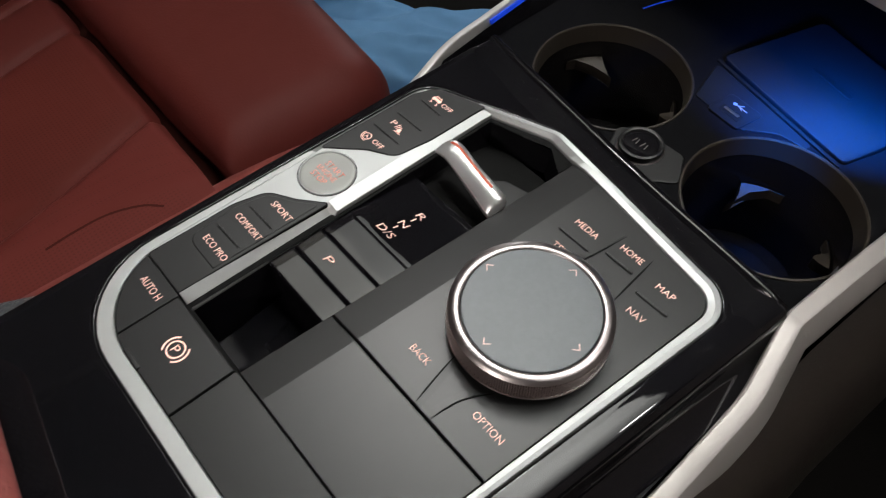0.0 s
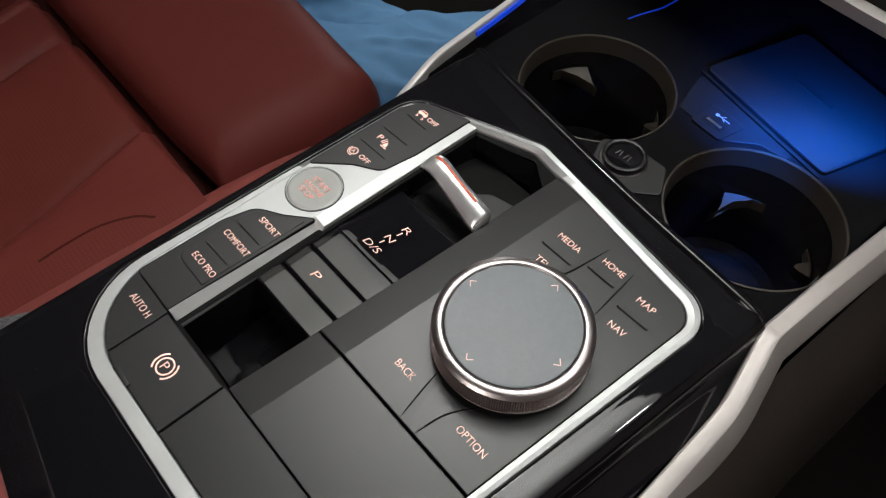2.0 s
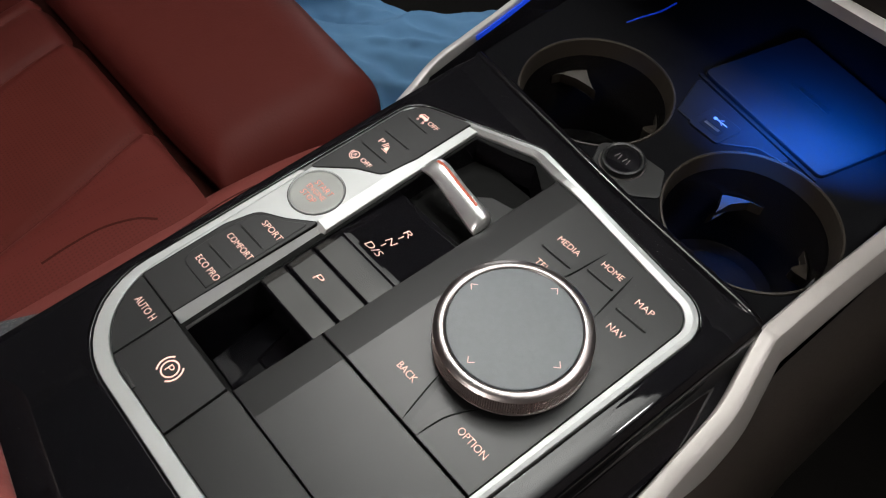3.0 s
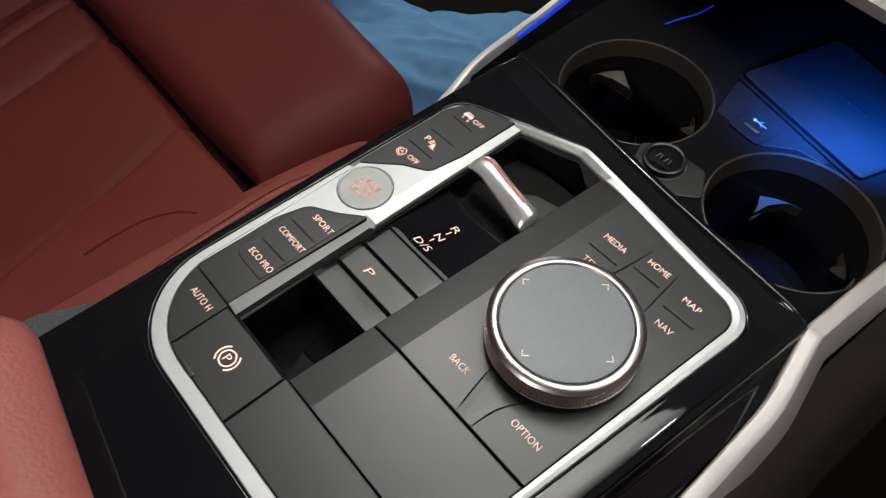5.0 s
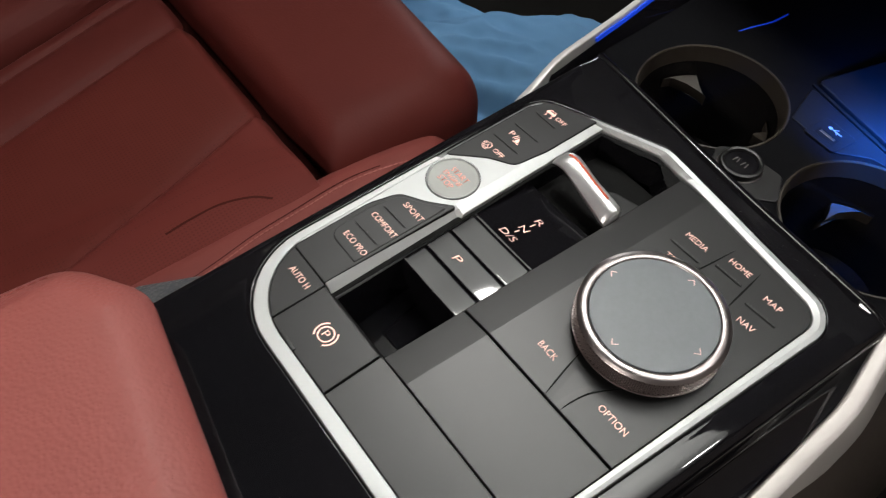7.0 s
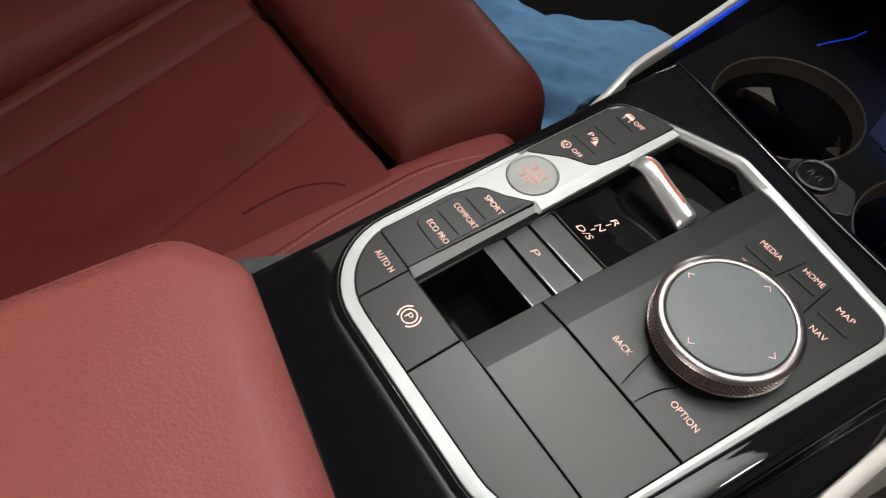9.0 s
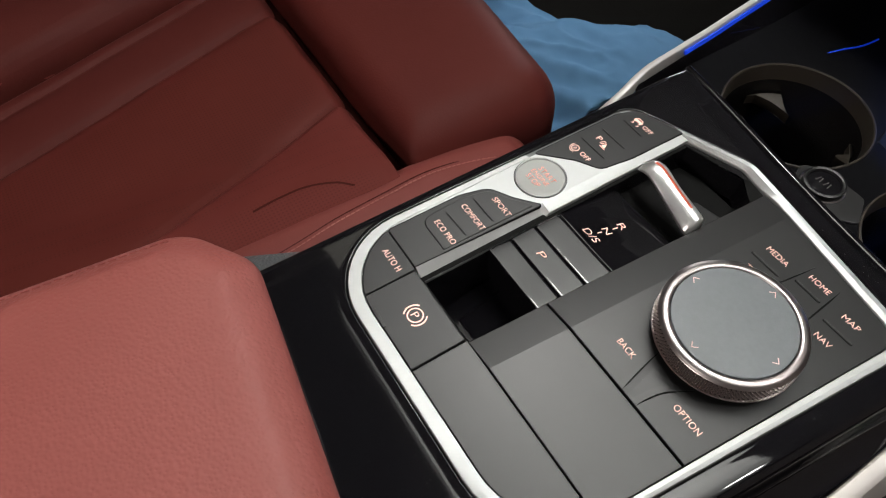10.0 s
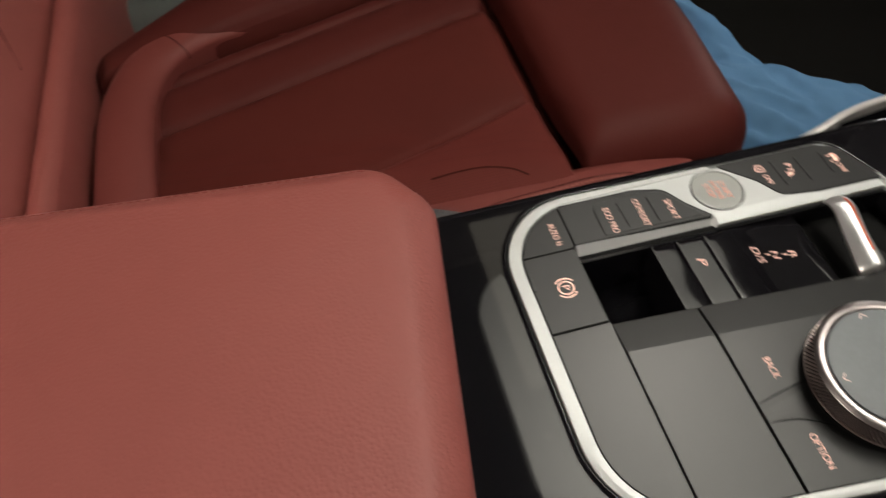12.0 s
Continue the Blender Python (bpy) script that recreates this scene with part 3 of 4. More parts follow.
start = part("start_button", turned([(10.55, -1), (10.55, 0.3), (10.2, 0.42), (9.2, 0.36), (6, 0.26), (0.01, 0.22)], -97.0, -11.0), M_START, panel, "round satin grey start button", 30)
part("bright_ring", turned([(11.15, -1), (11.15, 0.42), (10.9, 0.62), (10.6, 0.42), (10.6, -1)], -97.0, -11.0), M_SILVER, start, "thin bright ring")
part("joint", turned([(11.5, -1), (11.5, 0.1), (11.2, 0.12), (11.1, -1)], -97.0, -11.0), M_GAP, panel)
lettering("START", -101.4, -91.4, -7.8, 0.28, 2.6, start, M_LETTERRED, label="red START lettering")
lettering("ENGINE", -102.2, -91.6, -11.2, 0.28, 2.2, start, M_LETTERRED, label="red ENGINE lettering")
lettering("STOP", -101.4, -93.4, -14.6, 0.28, 2.6, start, M_LETTERRED, label="red STOP lettering")
lettering("AUTO H", -99.2, -87.6, -86.4, 0.24, 2.7, hold)
lettering("ECO PRO", -100.4, -86.8, -61.4, 0.58, 2.6, mode)
lettering("COMFORT", -101.6, -86.6, -47.6, 0.58, 2.6, mode)
lettering("SPORT", -97.8, -86.6, -34.6, 0.58, 2.6, mode)
lettering("OFF", -99.0, -93.4, 12.8, 0.32, 2.3, assist)
part("symbol", ring_mark(-102.6, 12.4, 1.75, 0.32, 0.28, bm=ring_mark(-102.6, 12.4, 2.5, 0.28, 0.28, 150, 300)), M_LETTER, assist, smooth=0)
lettering("A", -103.4, -101.8, 12.4, 0.32, 1.7, assist)
lettering("P", -102.4, -100.2, 25.2, 0.32, 2.6, assist)
bm = bmesh.new()
for k in range(3):
    capsule_bar(-99.4 + k * 0.9, 23.9 - 0.15 * k, -98.6 + k * 0.9, 26.4 - 0.5 * k, 0.4, 0.25, 0.36, bm)
slab([(-96.9, 24.9), (-96.2, 24.9), (-95.5, 22.9), (-97.6, 22.9)], 0.25, 0.36, 0.05, bm)
capsule_bar(-98.1, 22.5, -94.9, 22.5, 0.35, 0.25, 0.36, bm)
part("symbol", bm, M_LETTER, assist, smooth=0)
lettering("OFF", -96.6, -91.0, 46.8, 0.32, 2.3, assist)
bm = bmesh.new()
capsule_bar(-101.6, 48.6, -98.8, 48.6, 0.4, 0.25, 0.36, bm)
capsule_bar(-102.0, 47.9, -101.5, 48.6, 0.4, 0.25, 0.36, bm)
capsule_bar(-98.9, 48.6, -98.4, 47.9, 0.4, 0.25, 0.36, bm)
slab(fillet([(-102.6, 46.4, 0.4), (-97.8, 46.4, 0.4), (-97.8, 47.8, 0.5), (-102.6, 47.8, 0.5)], 3), 0.25, 0.36, 0.05, bm)
capsule_bar(-102.0, 46.2, -101.5, 46.2, 0.7, 0.25, 0.36, bm)
capsule_bar(-98.9, 46.2, -98.4, 46.2, 0.7, 0.25, 0.36, bm)
for dx in (-101.9, -98.7):
    capsule_bar(dx, 45.3, dx + 0.9, 44.8, 0.35, 0.25, 0.36, bm)
    capsule_bar(dx + 0.9, 44.8, dx + 0.1, 44.2, 0.35, 0.25, 0.36, bm)
part("symbol", bm, M_LETTER, assist, smooth=0)
bm = ring_mark(-67, -91.4, 3.0, 0.55, 0.28)
ring_mark(-67, -91.4, 4.4, 0.6, 0.28, -52, 52, bm)
ring_mark(-67, -91.4, 4.4, 0.6, 0.28, 128, 232, bm)
part("symbol", bm, M_LETTER, brake, smooth=0)
lettering("P", -68.1, -65.9, -91.4, 0.32, 3.0, brake)
part("key_notch", box(-77.5, -68.5, -104.4, -102.8, -0.5, 0.9, 0.3), M_BUTTON, brake)
for word, x0, x1, y in (("BACK", -18.9, -10.6, -33.2), ("OPTION", 11.0, 23.2, -33.4), ("MEDIA", -19.1, -8.9, 44.6), ("TEL", -17.9, -11.9, 31.0), ("HOME", -0.7, 8.7, 48.2), ("MAP", 17.9, 25.3, 44.8), ("NAV", 17.4, 24.2, 30.2)):
    lettering(word, x0, x1, y, 0.02, 2.6, deck)

# ---------------------------------------------------------------- gear selector in its glossy well
def tilted(bm, y0, slope):
    for v in bm.verts:
        v.co.z += slope * (v.co.y - y0)
    return bm


gear = thing("gear_selector", "silver gear lever in a glossy black selector well", "gear selector", (-62, 0, -20))
bm = bmesh.new()
low = [(-80, -79.6), (-48.2, -79.6), (-40.4, 58), (-52, 66), (-78, 57)]
skin(bm, [[(x, y, -0.6 + (facet_z(x, y) if x > -60 else -4.8 + 3.6 * max(0.0, min(1.0, (y + 79.6) / 137)))) for x, y in low], [(x, y, -12) for x, y in inset(low, 0.5)], [(x, y, min(-17.0, -30 + 0.16 * (y + 79.6))) for x, y in inset(low, 1.5)]])
part("well", bm, M_GLOSS, gear, "glossy black well", 20)
part("well_floor", tilted(slab([(-78.4, -78.0), (-49.8, -78.0), (-44.4, 14.0), (-76.8, 14.0)], -34, -29, 0.5), -79.6, 0.16), M_GLOSS, gear)


def key(name, y0, y1, z_low, z_high, label, x0=-79.3, x1=None, hollow=0.25):
    """A glossy selector key, its upper face hollowed a little across its width."""
    bm, rows = bmesh.new(), []
    x1 = x1 or (-48.3 + (y0 + 79.6) * 0.0567)
    nx, ny = 16, 10
    for j in range(ny + 1):
        v = (0, 0.035, 0.1, 0.2, 0.35, 0.5, 0.65, 0.8, 0.9, 0.965, 1)[j]
        y = y0 + (y1 - y0) * v
        round_edge = 0.16 * (max(0, 1 - v * 28.5) ** 2 + max(0, (v - 0.965) * 28.5) ** 2)
        rows.append([(x0 + (x1 - x0) * i / nx, y, z_low + (z_high - z_low) * v - round_edge - hollow * math.sin(math.pi * i / nx) ** 2 - 0.12 * max(0, 1 - i / 1.5) ** 2) for i in range(nx + 1)])
    rows = [[(x, y, -20) for x, y, z in rows[0]]] + rows + [[(x, y, -20) for x, y, z in rows[-1]]]
    skin(bm, rows, closed=False)
    for side in (0, -1):
        bm.faces.new([bm.verts.new(r[side]) for r in rows])
    bmesh.ops.remove_doubles(bm, verts=bm.verts[:], dist=0.001)
    return part(name, bm, M_GLOSS, gear, label, 50)


key("key_block", -49.6, -38.9, -3.5, -3.7, "glossy black key block", hollow=0.18)
park = key("park_key", -38.4, -26.6, -3.95, -3.66, "glossy black park key", hollow=0.12)
key("key_block", -26.1, -13.9, -4.1, -3.85, "glossy black key block", hollow=0.12)
slope = key("shift_gate", -13.6, 17.5, -3.8, -7.2, "glossy black shift gate")
lettering("P", -67.6, -64.2, -32.8, -3.68, 3.1, park, slant=0.25)
bm = slab(fillet([(-78.4, -12.6, 1.5), (-45.6, -12.6, 1.5), (-44.6, 14, 3), (-62, 12.5, 8)], 5), -8, 0.3, 0.35)
for v in bm.verts:
    v.co.z += -4.25 - 3.4 * (v.co.y + 13.6) / 31.1
part("gate_plate", bm, M_GLOSS, slope)
lettering("D/S", -67.4, -59.4, -9.2, -4.25, 2.8, slope, slant=0.3)
lettering("N", -63.8, -60.2, -2.0, -5.0, 2.7, slope, slant=0.3)
lettering("R", -62.6, -59.0, 5.6, -5.85, 2.7, slope, slant=0.3)
bm = capsule_bar(-63.2, -6.4, -62.8, -4.2, 0.5, -5.4, -4.75)
capsule_bar(-61.8, 1.0, -61.4, 3.4, 0.5, -6.2, -5.55, bm)
part("dash_mark", bm, M_LETTER, slope, smooth=0)
bm = bmesh.new()
skin(bm, [[(-79, 18, -12), (-44, 18, -12)], [(-79, 40, -12), (-43, 40, -12)], [(-79, 60, -15), (-42, 60, -15)]], closed=False)
part("gate_floor", bm, M_GAP, gear)
# added plate in the shape of the grey reflection beside the lever
part("reflection_plate", slab(fillet([(-68, 34, 1), (-43.8, 34, 1), (-43.2, 49, 1), (-56, 46, 2)], 3), -15, -11.4, 0.4), M_REFLECTION, gear, "dark plate shaped like a reflection beside the lever")

bm, rings = bmesh.new(), []
sec = [(25.4, -6.4), (24.4, -5.0), (24.4, -3.6), (25.6, -2.2), (28.2, -0.7), (30.4, 0.0), (32.4, -0.2), (33.6, -1.2), (33.9, -3), (33.0, -6.4), (30, -8), (27.0, -7.6)]
for x, cy, zt, w, tall in ((-78.2, 29.4, 1.2, 0.3, 0.2), (-77.6, 29.5, 3.4, 0.62, 0.45), (-76.0, 29.6, 5.6, 0.8, 0.55), (-73.5, 29.7, 7.0, 0.9, 0.6), (-70.5, 29.8, 7.6, 0.92, 0.66), (-68.0, 29.7, 7.4, 0.92, 0.72), (-64, 29.3, 6.6, 0.9, 0.85), (-58, 28.6, 5.5, 0.9, 1.0), (-50, 27.8, 4.3, 0.98, 1.1), (-45, 27.3, 3.5, 1.04, 1.15), (-43.2, 27.1, 3.0, 1.02, 1.1), (-42.4, 27.0, 2.2, 0.94, 1.0)):
    rings.append([(x, cy + (y - 29.2) * w, zt + z * tall) for y, z in sec])
rings.append([(-42.0, 27.0 + (y - 29.2) * 0.7, 1.0 + z * 0.8) for y, z in sec])
skin(bm, rings, True, True)
lever = part("lever", bm, M_LEVER, gear, "satin silver gear lever", 35)
bm = bmesh.new()
rows = []
for x, cy, zt in ((-73.5, 29.7, 7.0), (-70.5, 29.8, 7.6), (-68, 29.7, 7.4), (-64, 29.3, 6.6), (-58, 28.6, 5.5), (-50, 27.8, 4.3), (-48.5, 27.65, 4.08)):
    rows.append([(x, cy + 1.1 + d, zt + z) for d, z in ((0, -0.3), (0, 0.1), (1.2, 0.08), (1.2, -0.3))])
skin(bm, rows, True, True)
part("marking", bm, M_REDLINE, lever, "red line along the lever", 0)

# ---------------------------------------------------------------- rotary controller
KX, KY = 0.6, -0.4
knob = thing("rotary_controller", "rotary controller with knurled metal ring and grey touch surface", "rotary knob", (KX, KY, 0))
# black core: the shade in the knurl's grooves is put into its colour
part("base_ring", turned([(25.2, -0.1), (25.0, 0.3), (24.2, 0.6), (24.2, 3.9), (25.9, 4.1), (25.6, 11.9), (20, 11.9)], KX, KY), M_GAP, knob)
bm = bmesh.new()
cols, rows_n = 208, 8


def on_ring(k, j, r):
    t = 2 * math.pi * k / cols
    r -= 0.4 * j / rows_n
    return bm.verts.new((KX + r * math.cos(t), KY + r * math.sin(t), 4.2 + 7.6 * j / rows_n))


for j in range(1, rows_n):
    for k in range(j % 2 == 0, cols, 2):
        low_ring, top_ring = [[on_ring(k + a * f, j + b * f, r) for a, b in ((1, 0), (0, 1), (-1, 0), (0, -1))] for f, r in ((0.76, 25.6), (0.3, 27.0))]
        bm.faces.new(top_ring)
        for a in range(4):
            bm.faces.new((low_ring[a], low_ring[a - 3], top_ring[a - 3], top_ring[a]))
part("knurled_ring", bm, M_KNURL, knob, "diamond-knurled metal ring", 0)
part("lower_ring", turned([(26.0, 3.7), (26.7, 3.8), (27.0, 4.1), (26.8, 4.5), (26.2, 4.6)], KX, KY, 120), M_CHROME, knob, "thin bright metal ring", 50)
part("bright_ring", turned([(25.6, 11.6), (26.3, 11.75), (26.4, 11.95), (26.25, 12.15), (25.9, 12.3), (25.6, 12.6), (25.0, 12.95), (24.4, 13.18), (23.6, 13.28), (23.2, 13.24), (22.9, 13.1), (22.6, 12.95), (22.35, 12.6), (22.3, 11.5)], KX, KY, 120), M_CHROME, knob, "satin metal ring", 50)
touch = part("touch_surface", turned([(22.2, 11.5), (22.2, 12.9), (21.9, 13.1), (21.6, 13.12), (0.01, 13.12)], KX, KY, 96), M_PAD, knob, "grey touch surface")
for turn in range(4):
    bm = capsule_bar(-1.4, 18.9, 0.0, 20.5, 0.38, 13.07, 13.19)
    capsule_bar(0.0, 20.5, 1.4, 18.9, 0.38, 13.07, 13.19, bm)
    bmesh.ops.rotate(bm, cent=(0, 0, 0), matrix=Matrix.Rotation(radians(90 * turn), 3, "Z"), verts=bm.verts)
    bmesh.ops.translate(bm, vec=(0.2, -0.1, 0), verts=bm.verts)
    part("arrow_mark", bm, M_ARROW, touch, smooth=0)

# ---------------------------------------------------------------- tray with cup holders
TRAY = -15.0
CUPS = ((-73.0, 130.5, 36.6), (19.8, 120.4, 36.6))
tray_edge = fillet([(-128, 84, 3), (54, 64, 3), (58, 160, 10), (74, 330, 3), (-148, 330, 3), (-136, 150, 10)], 4)
bm = plane_fill(tray_edge, [[(cx + r * math.cos(2 * math.pi * k / 64), cy + r * math.sin(2 * math.pi * k / 64)) for k in range(64)] for cx, cy, r in CUPS], TRAY)
tray = thing("console_tray", "dark tray ahead of the controls, lit blue", "storage tray", (-36, 200, TRAY))
part("tray_floor", bm, M_RUBBER, tray, smooth=0)
for cx, cy, r in CUPS:
    cup = thing("cup_holder", "round black cup holder with a grey-brown rim", "cup holder", (cx, cy, -70), "cup holders in the tray")
    part("rim", turned([(r + 0.5, TRAY - 0.5), (r + 0.3, TRAY + 0.7), (r - 0.4, TRAY + 0.9), (r - 0.9, TRAY + 0.3), (r - 1.6, TRAY - 5), (r - 2.2, TRAY - 8), (r - 2.0, TRAY - 9)], cx, cy), M_RIM, cup, "grey-brown rim")
    part("liner", turned([(r - 2.4, TRAY - 8), (r - 4, TRAY - 30), (r - 5, TRAY - 58), (r - 9, TRAY - 62), (0.01, TRAY - 62)], cx, cy), M_CUP, cup, "glossy black liner")
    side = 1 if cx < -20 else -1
    # tabs stand in for pale patches of light mirrored in the liner
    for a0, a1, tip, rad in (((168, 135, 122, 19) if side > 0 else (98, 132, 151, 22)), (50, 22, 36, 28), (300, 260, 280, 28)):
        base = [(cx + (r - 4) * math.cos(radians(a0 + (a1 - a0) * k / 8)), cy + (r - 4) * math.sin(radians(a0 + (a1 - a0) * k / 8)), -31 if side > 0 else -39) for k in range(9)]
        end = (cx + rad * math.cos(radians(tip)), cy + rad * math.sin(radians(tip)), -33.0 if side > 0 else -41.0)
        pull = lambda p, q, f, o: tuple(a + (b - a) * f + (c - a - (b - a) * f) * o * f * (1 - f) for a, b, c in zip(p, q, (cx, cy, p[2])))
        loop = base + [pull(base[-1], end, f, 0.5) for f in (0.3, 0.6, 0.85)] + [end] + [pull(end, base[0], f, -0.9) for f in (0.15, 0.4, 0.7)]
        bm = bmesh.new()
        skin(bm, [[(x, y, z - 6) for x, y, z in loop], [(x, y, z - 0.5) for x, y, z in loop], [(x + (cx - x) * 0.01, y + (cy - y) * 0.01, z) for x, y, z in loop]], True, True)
        part("light_patch_tab", bm, M_RIM, cup, "grey-brown tab shaped like a light patch on the liner")
socket = thing("power_socket", "round black power socket cover with a bright lower rim", "power socket", (-34, 105, TRAY))
SX, SY = -34.5, 103.5
part("socket_base", slab(fillet([(-49, 106, 4), (-40, 113, 4), (-19, 113.5, 3), (-11, 100, 3), (-20, 92, 4), (-44, 94, 4)], 4), TRAY, TRAY + 0.9, 0.4), M_MATTE, socket, "dark plate under the socket")
part("socket_ring", turned([(9.5, TRAY), (9.6, -12), (9.4, -11.2), (8.6, -10.8), (7.8, -11.2), (7.6, -12.4)], SX, SY, 48), M_MATTE, socket)
cap = part("cap", turned([(7.5, TRAY), (7.5, -12.2), (6, -12.0), (0.01, -11.9)], SX, SY, 48), M_GLOSS, socket, "glossy black cap")
part("bright_ring", turned([(10.2, TRAY - 0.2), (10.6, TRAY + 0.6), (10.0, TRAY + 1.1), (9.4, TRAY + 1.0)], SX, SY, 48), M_CHROME, socket, "bright metal ring")
bm = bmesh.new()
for dx, tilt in ((-3.6, 0.5), (-1.6, -0.4), (0.6, 0.5), (2.8, -0.3)):
    capsule_bar(SX + dx, SY - 1.4, SX + dx + tilt, SY + 1.4, 0.6, -11.95, -11.85, bm)
part("symbol", bm, M_SYMBOL, cap, smooth=0)

part("port_panel", slab(fillet([(-39.5, 148, 2), (-13, 145, 3), (-1, 155, 4), (22, 157.5, 2), (-46, 173.5, 2)], 4), TRAY - 1, TRAY + 0.7, 0.5), M_PADRUB, tray, "dark panel round the port")
part("light_guide", sweep([(-96, 180, TRAY - 0.2), (-93.5, 189, TRAY + 0.1), (-90, 200, TRAY + 0.3), (-89, 212, TRAY + 0.3)], [(-0.35, -0.5), (-0.35, 0.3), (0.35, 0.3), (0.35, -0.5)]), M_BLUEDIM, tray, "thin blue light guide")
usb = thing("usb_port", "black rectangular port with a white symbol", "usb port", (-22, 152, TRAY))
port = part("port_frame", slab(fillet([(-31, 145, 2), (-14, 143.4, 2), (-11, 159, 2), (-29, 161, 2)], 4), TRAY, TRAY + 1.2, 0.3), M_PADRUB, usb)
part("slot", slab([(-27.4, 148.2), (-16.6, 147.0), (-16.2, 151.4), (-27.0, 152.6)], TRAY + 0.9, TRAY + 1.4, 0.1), M_GAP, port)
part("contact", slab([(-26, 150.2), (-18, 149.3), (-17.8, 150.7), (-25.8, 151.6)], TRAY + 1.2, TRAY + 1.6, 0.1), M_STEEL, port)
bm = capsule_bar(-23.6, 156.0, -17.2, 155.2, 0.45, TRAY + 1.1, TRAY + 1.3)
capsule_bar(-22, 155.8, -20.2, 157.4, 0.4, TRAY + 1.1, TRAY + 1.3, bm)
capsule_bar(-21, 155.7, -19.4, 154.2, 0.4, TRAY + 1.1, TRAY + 1.3, bm)
ring_mark(-23.8, 156.0, 0.5, 0.9, TRAY + 1.2, bm=bm)
part("symbol", bm, M_WHITE, port, smooth=0)

pad = thing("charging_pad", "dark phone charging pad glowing in blue light", "charging pad", (-10, 205, TRAY))
PADLOOP = fillet([(-46.5, 177.5, 3), (27, 160, 3), (44, 214, 4), (-28, 232, 4)], 5)
bm = slab(PADLOOP, TRAY, TRAY + 2.0, 0.8)
for v in bm.verts:
    v.co.z += 0.06 * max(0, v.co.y - 170) if v.co.z > TRAY + 0.5 else 0
surface = part("pad_surface", bm, M_PADRUB, pad, "fine-grained dark rubber surface")
part("pad_joint", capsule_bar(-46.5, 175.6, 26, 158.0, 1.6, TRAY, TRAY + 1.0), M_GAP, pad)
bm = bmesh.new()
for k in range(4):
    capsule_bar(-12 + k * 5.4, 200 - k * 1.3, -8.6 + k * 5.4, 199.2 - k * 1.3, 3.4, -11.6, -10.9, bm)
part("raised_mark", bm, M_PADRUB, surface, smooth=0)

# rear face of the dashboard over the tray
dash = thing("dashboard", "dark lower dashboard over the tray with a satin edge", "dashboard", (-36, 420, -390))
part("dash_body", box(-330, 300, 330, 700, 20, 330, 25), M_DOOR, dash)
part("dash_back", box(-150, 90, 322, 420, -60, 60, 6), M_DOOR, dash)
part("overhang", box(-150, 110, 191, 420, 34, 92, 8), M_DOOR, dash, "dark underside over the tray")
part("satin_edge", sweep([(-150, 197, 38), (-60, 193, 39), (10, 190, 38), (60, 188, 37), (110, 187, 36)], [(-4, -3), (-4, 2), (0, 3.5), (4, 2), (4, -3)]), M_TRIM, dash, "satin silver edge")

# ---------------------------------------------------------------- armrest
arm = thing("armrest", "red grained leather centre armrest with a stitched edge", "armrest", (-36, -300, -24))
bm, rings = bmesh.new(), []
loop = fillet([(-160, -480, 24), (82, -480, 24), (72, -159, 20), (-107, -133.2, 20), (-133, -150.5, 22)], 10)
for d, z in ((12.0, 6.5), (8.0, 7.5), (4.6, 10), (1.8, 13.6), (0.3, 16.6), (0.2, 18.4), (1.6, 21.4), (3.4, 23.2), (6.0, 25.0), (9.0, 26.7), (11.2, 27.8), (12.4, 28.3), (13.6, 28.6), (15.5, 28.8), (18, 29.0)):
    rings.append([(x, y, z + 0.02 * (-150 - y)) for x, y in inset(loop, d)])
last = rings[-1]
for f in (0.04, 0.10, 0.2, 0.4, 0.7, 0.95):
    rings.append([(x + (-36 - x) * f, y + (-310 - y) * f, z + (32.6 - z) * math.sin(f * math.pi / 2) + 1.5 * math.sin(f * math.pi / 2)) for x, y, z in last])
skin(bm, rings, True, True)
part("pad", bm, M_RED, arm, "red grained leather pad", 60)
part("lid_base", slab(inset(loop, 13), -22, 8, 0.5), M_DOOR, arm, "dark base under the pad")
bm = bmesh.new()
for k in range(86):
    y = -160 - k * 3.6
    x = -126.8 + (y + 150.5) * 0.082
    capsule_bar(x, y, x + 0.2, y + 2.2, 0.5, 24.6 + 0.02 * (-150 - y), 25.5 + 0.02 * (-150 - y), bm)
tagged(part("stitching", bm, M_ARMTHREAD, arm, "row of red stitches", 0), kind="stuff")

# ---------------------------------------------------------------- driver's seat
seat = thing("car_seat", "red leather driver's seat with perforated centre and thigh support", "car seat", (-400, -150, -390))
SEAMS = (((-318.5, -292), (-400.5, -22)), ((-366.5, -292), (-452.5, -22)), ((-381.5, -292), (-466.5, -22)))
WEDGE = ((-184, -292), (-286, -22))


def beside(line, x, y):
    (xa, ya), (xb, yb) = line
    return ((x - xa) * (yb - ya) - (y - ya) * (xb - xa)) / math.hypot(xb - xa, yb - ya)


def ease(t):
    t = max(0.0, min(1.0, t))
    return t * t * (3 - 2 * t)


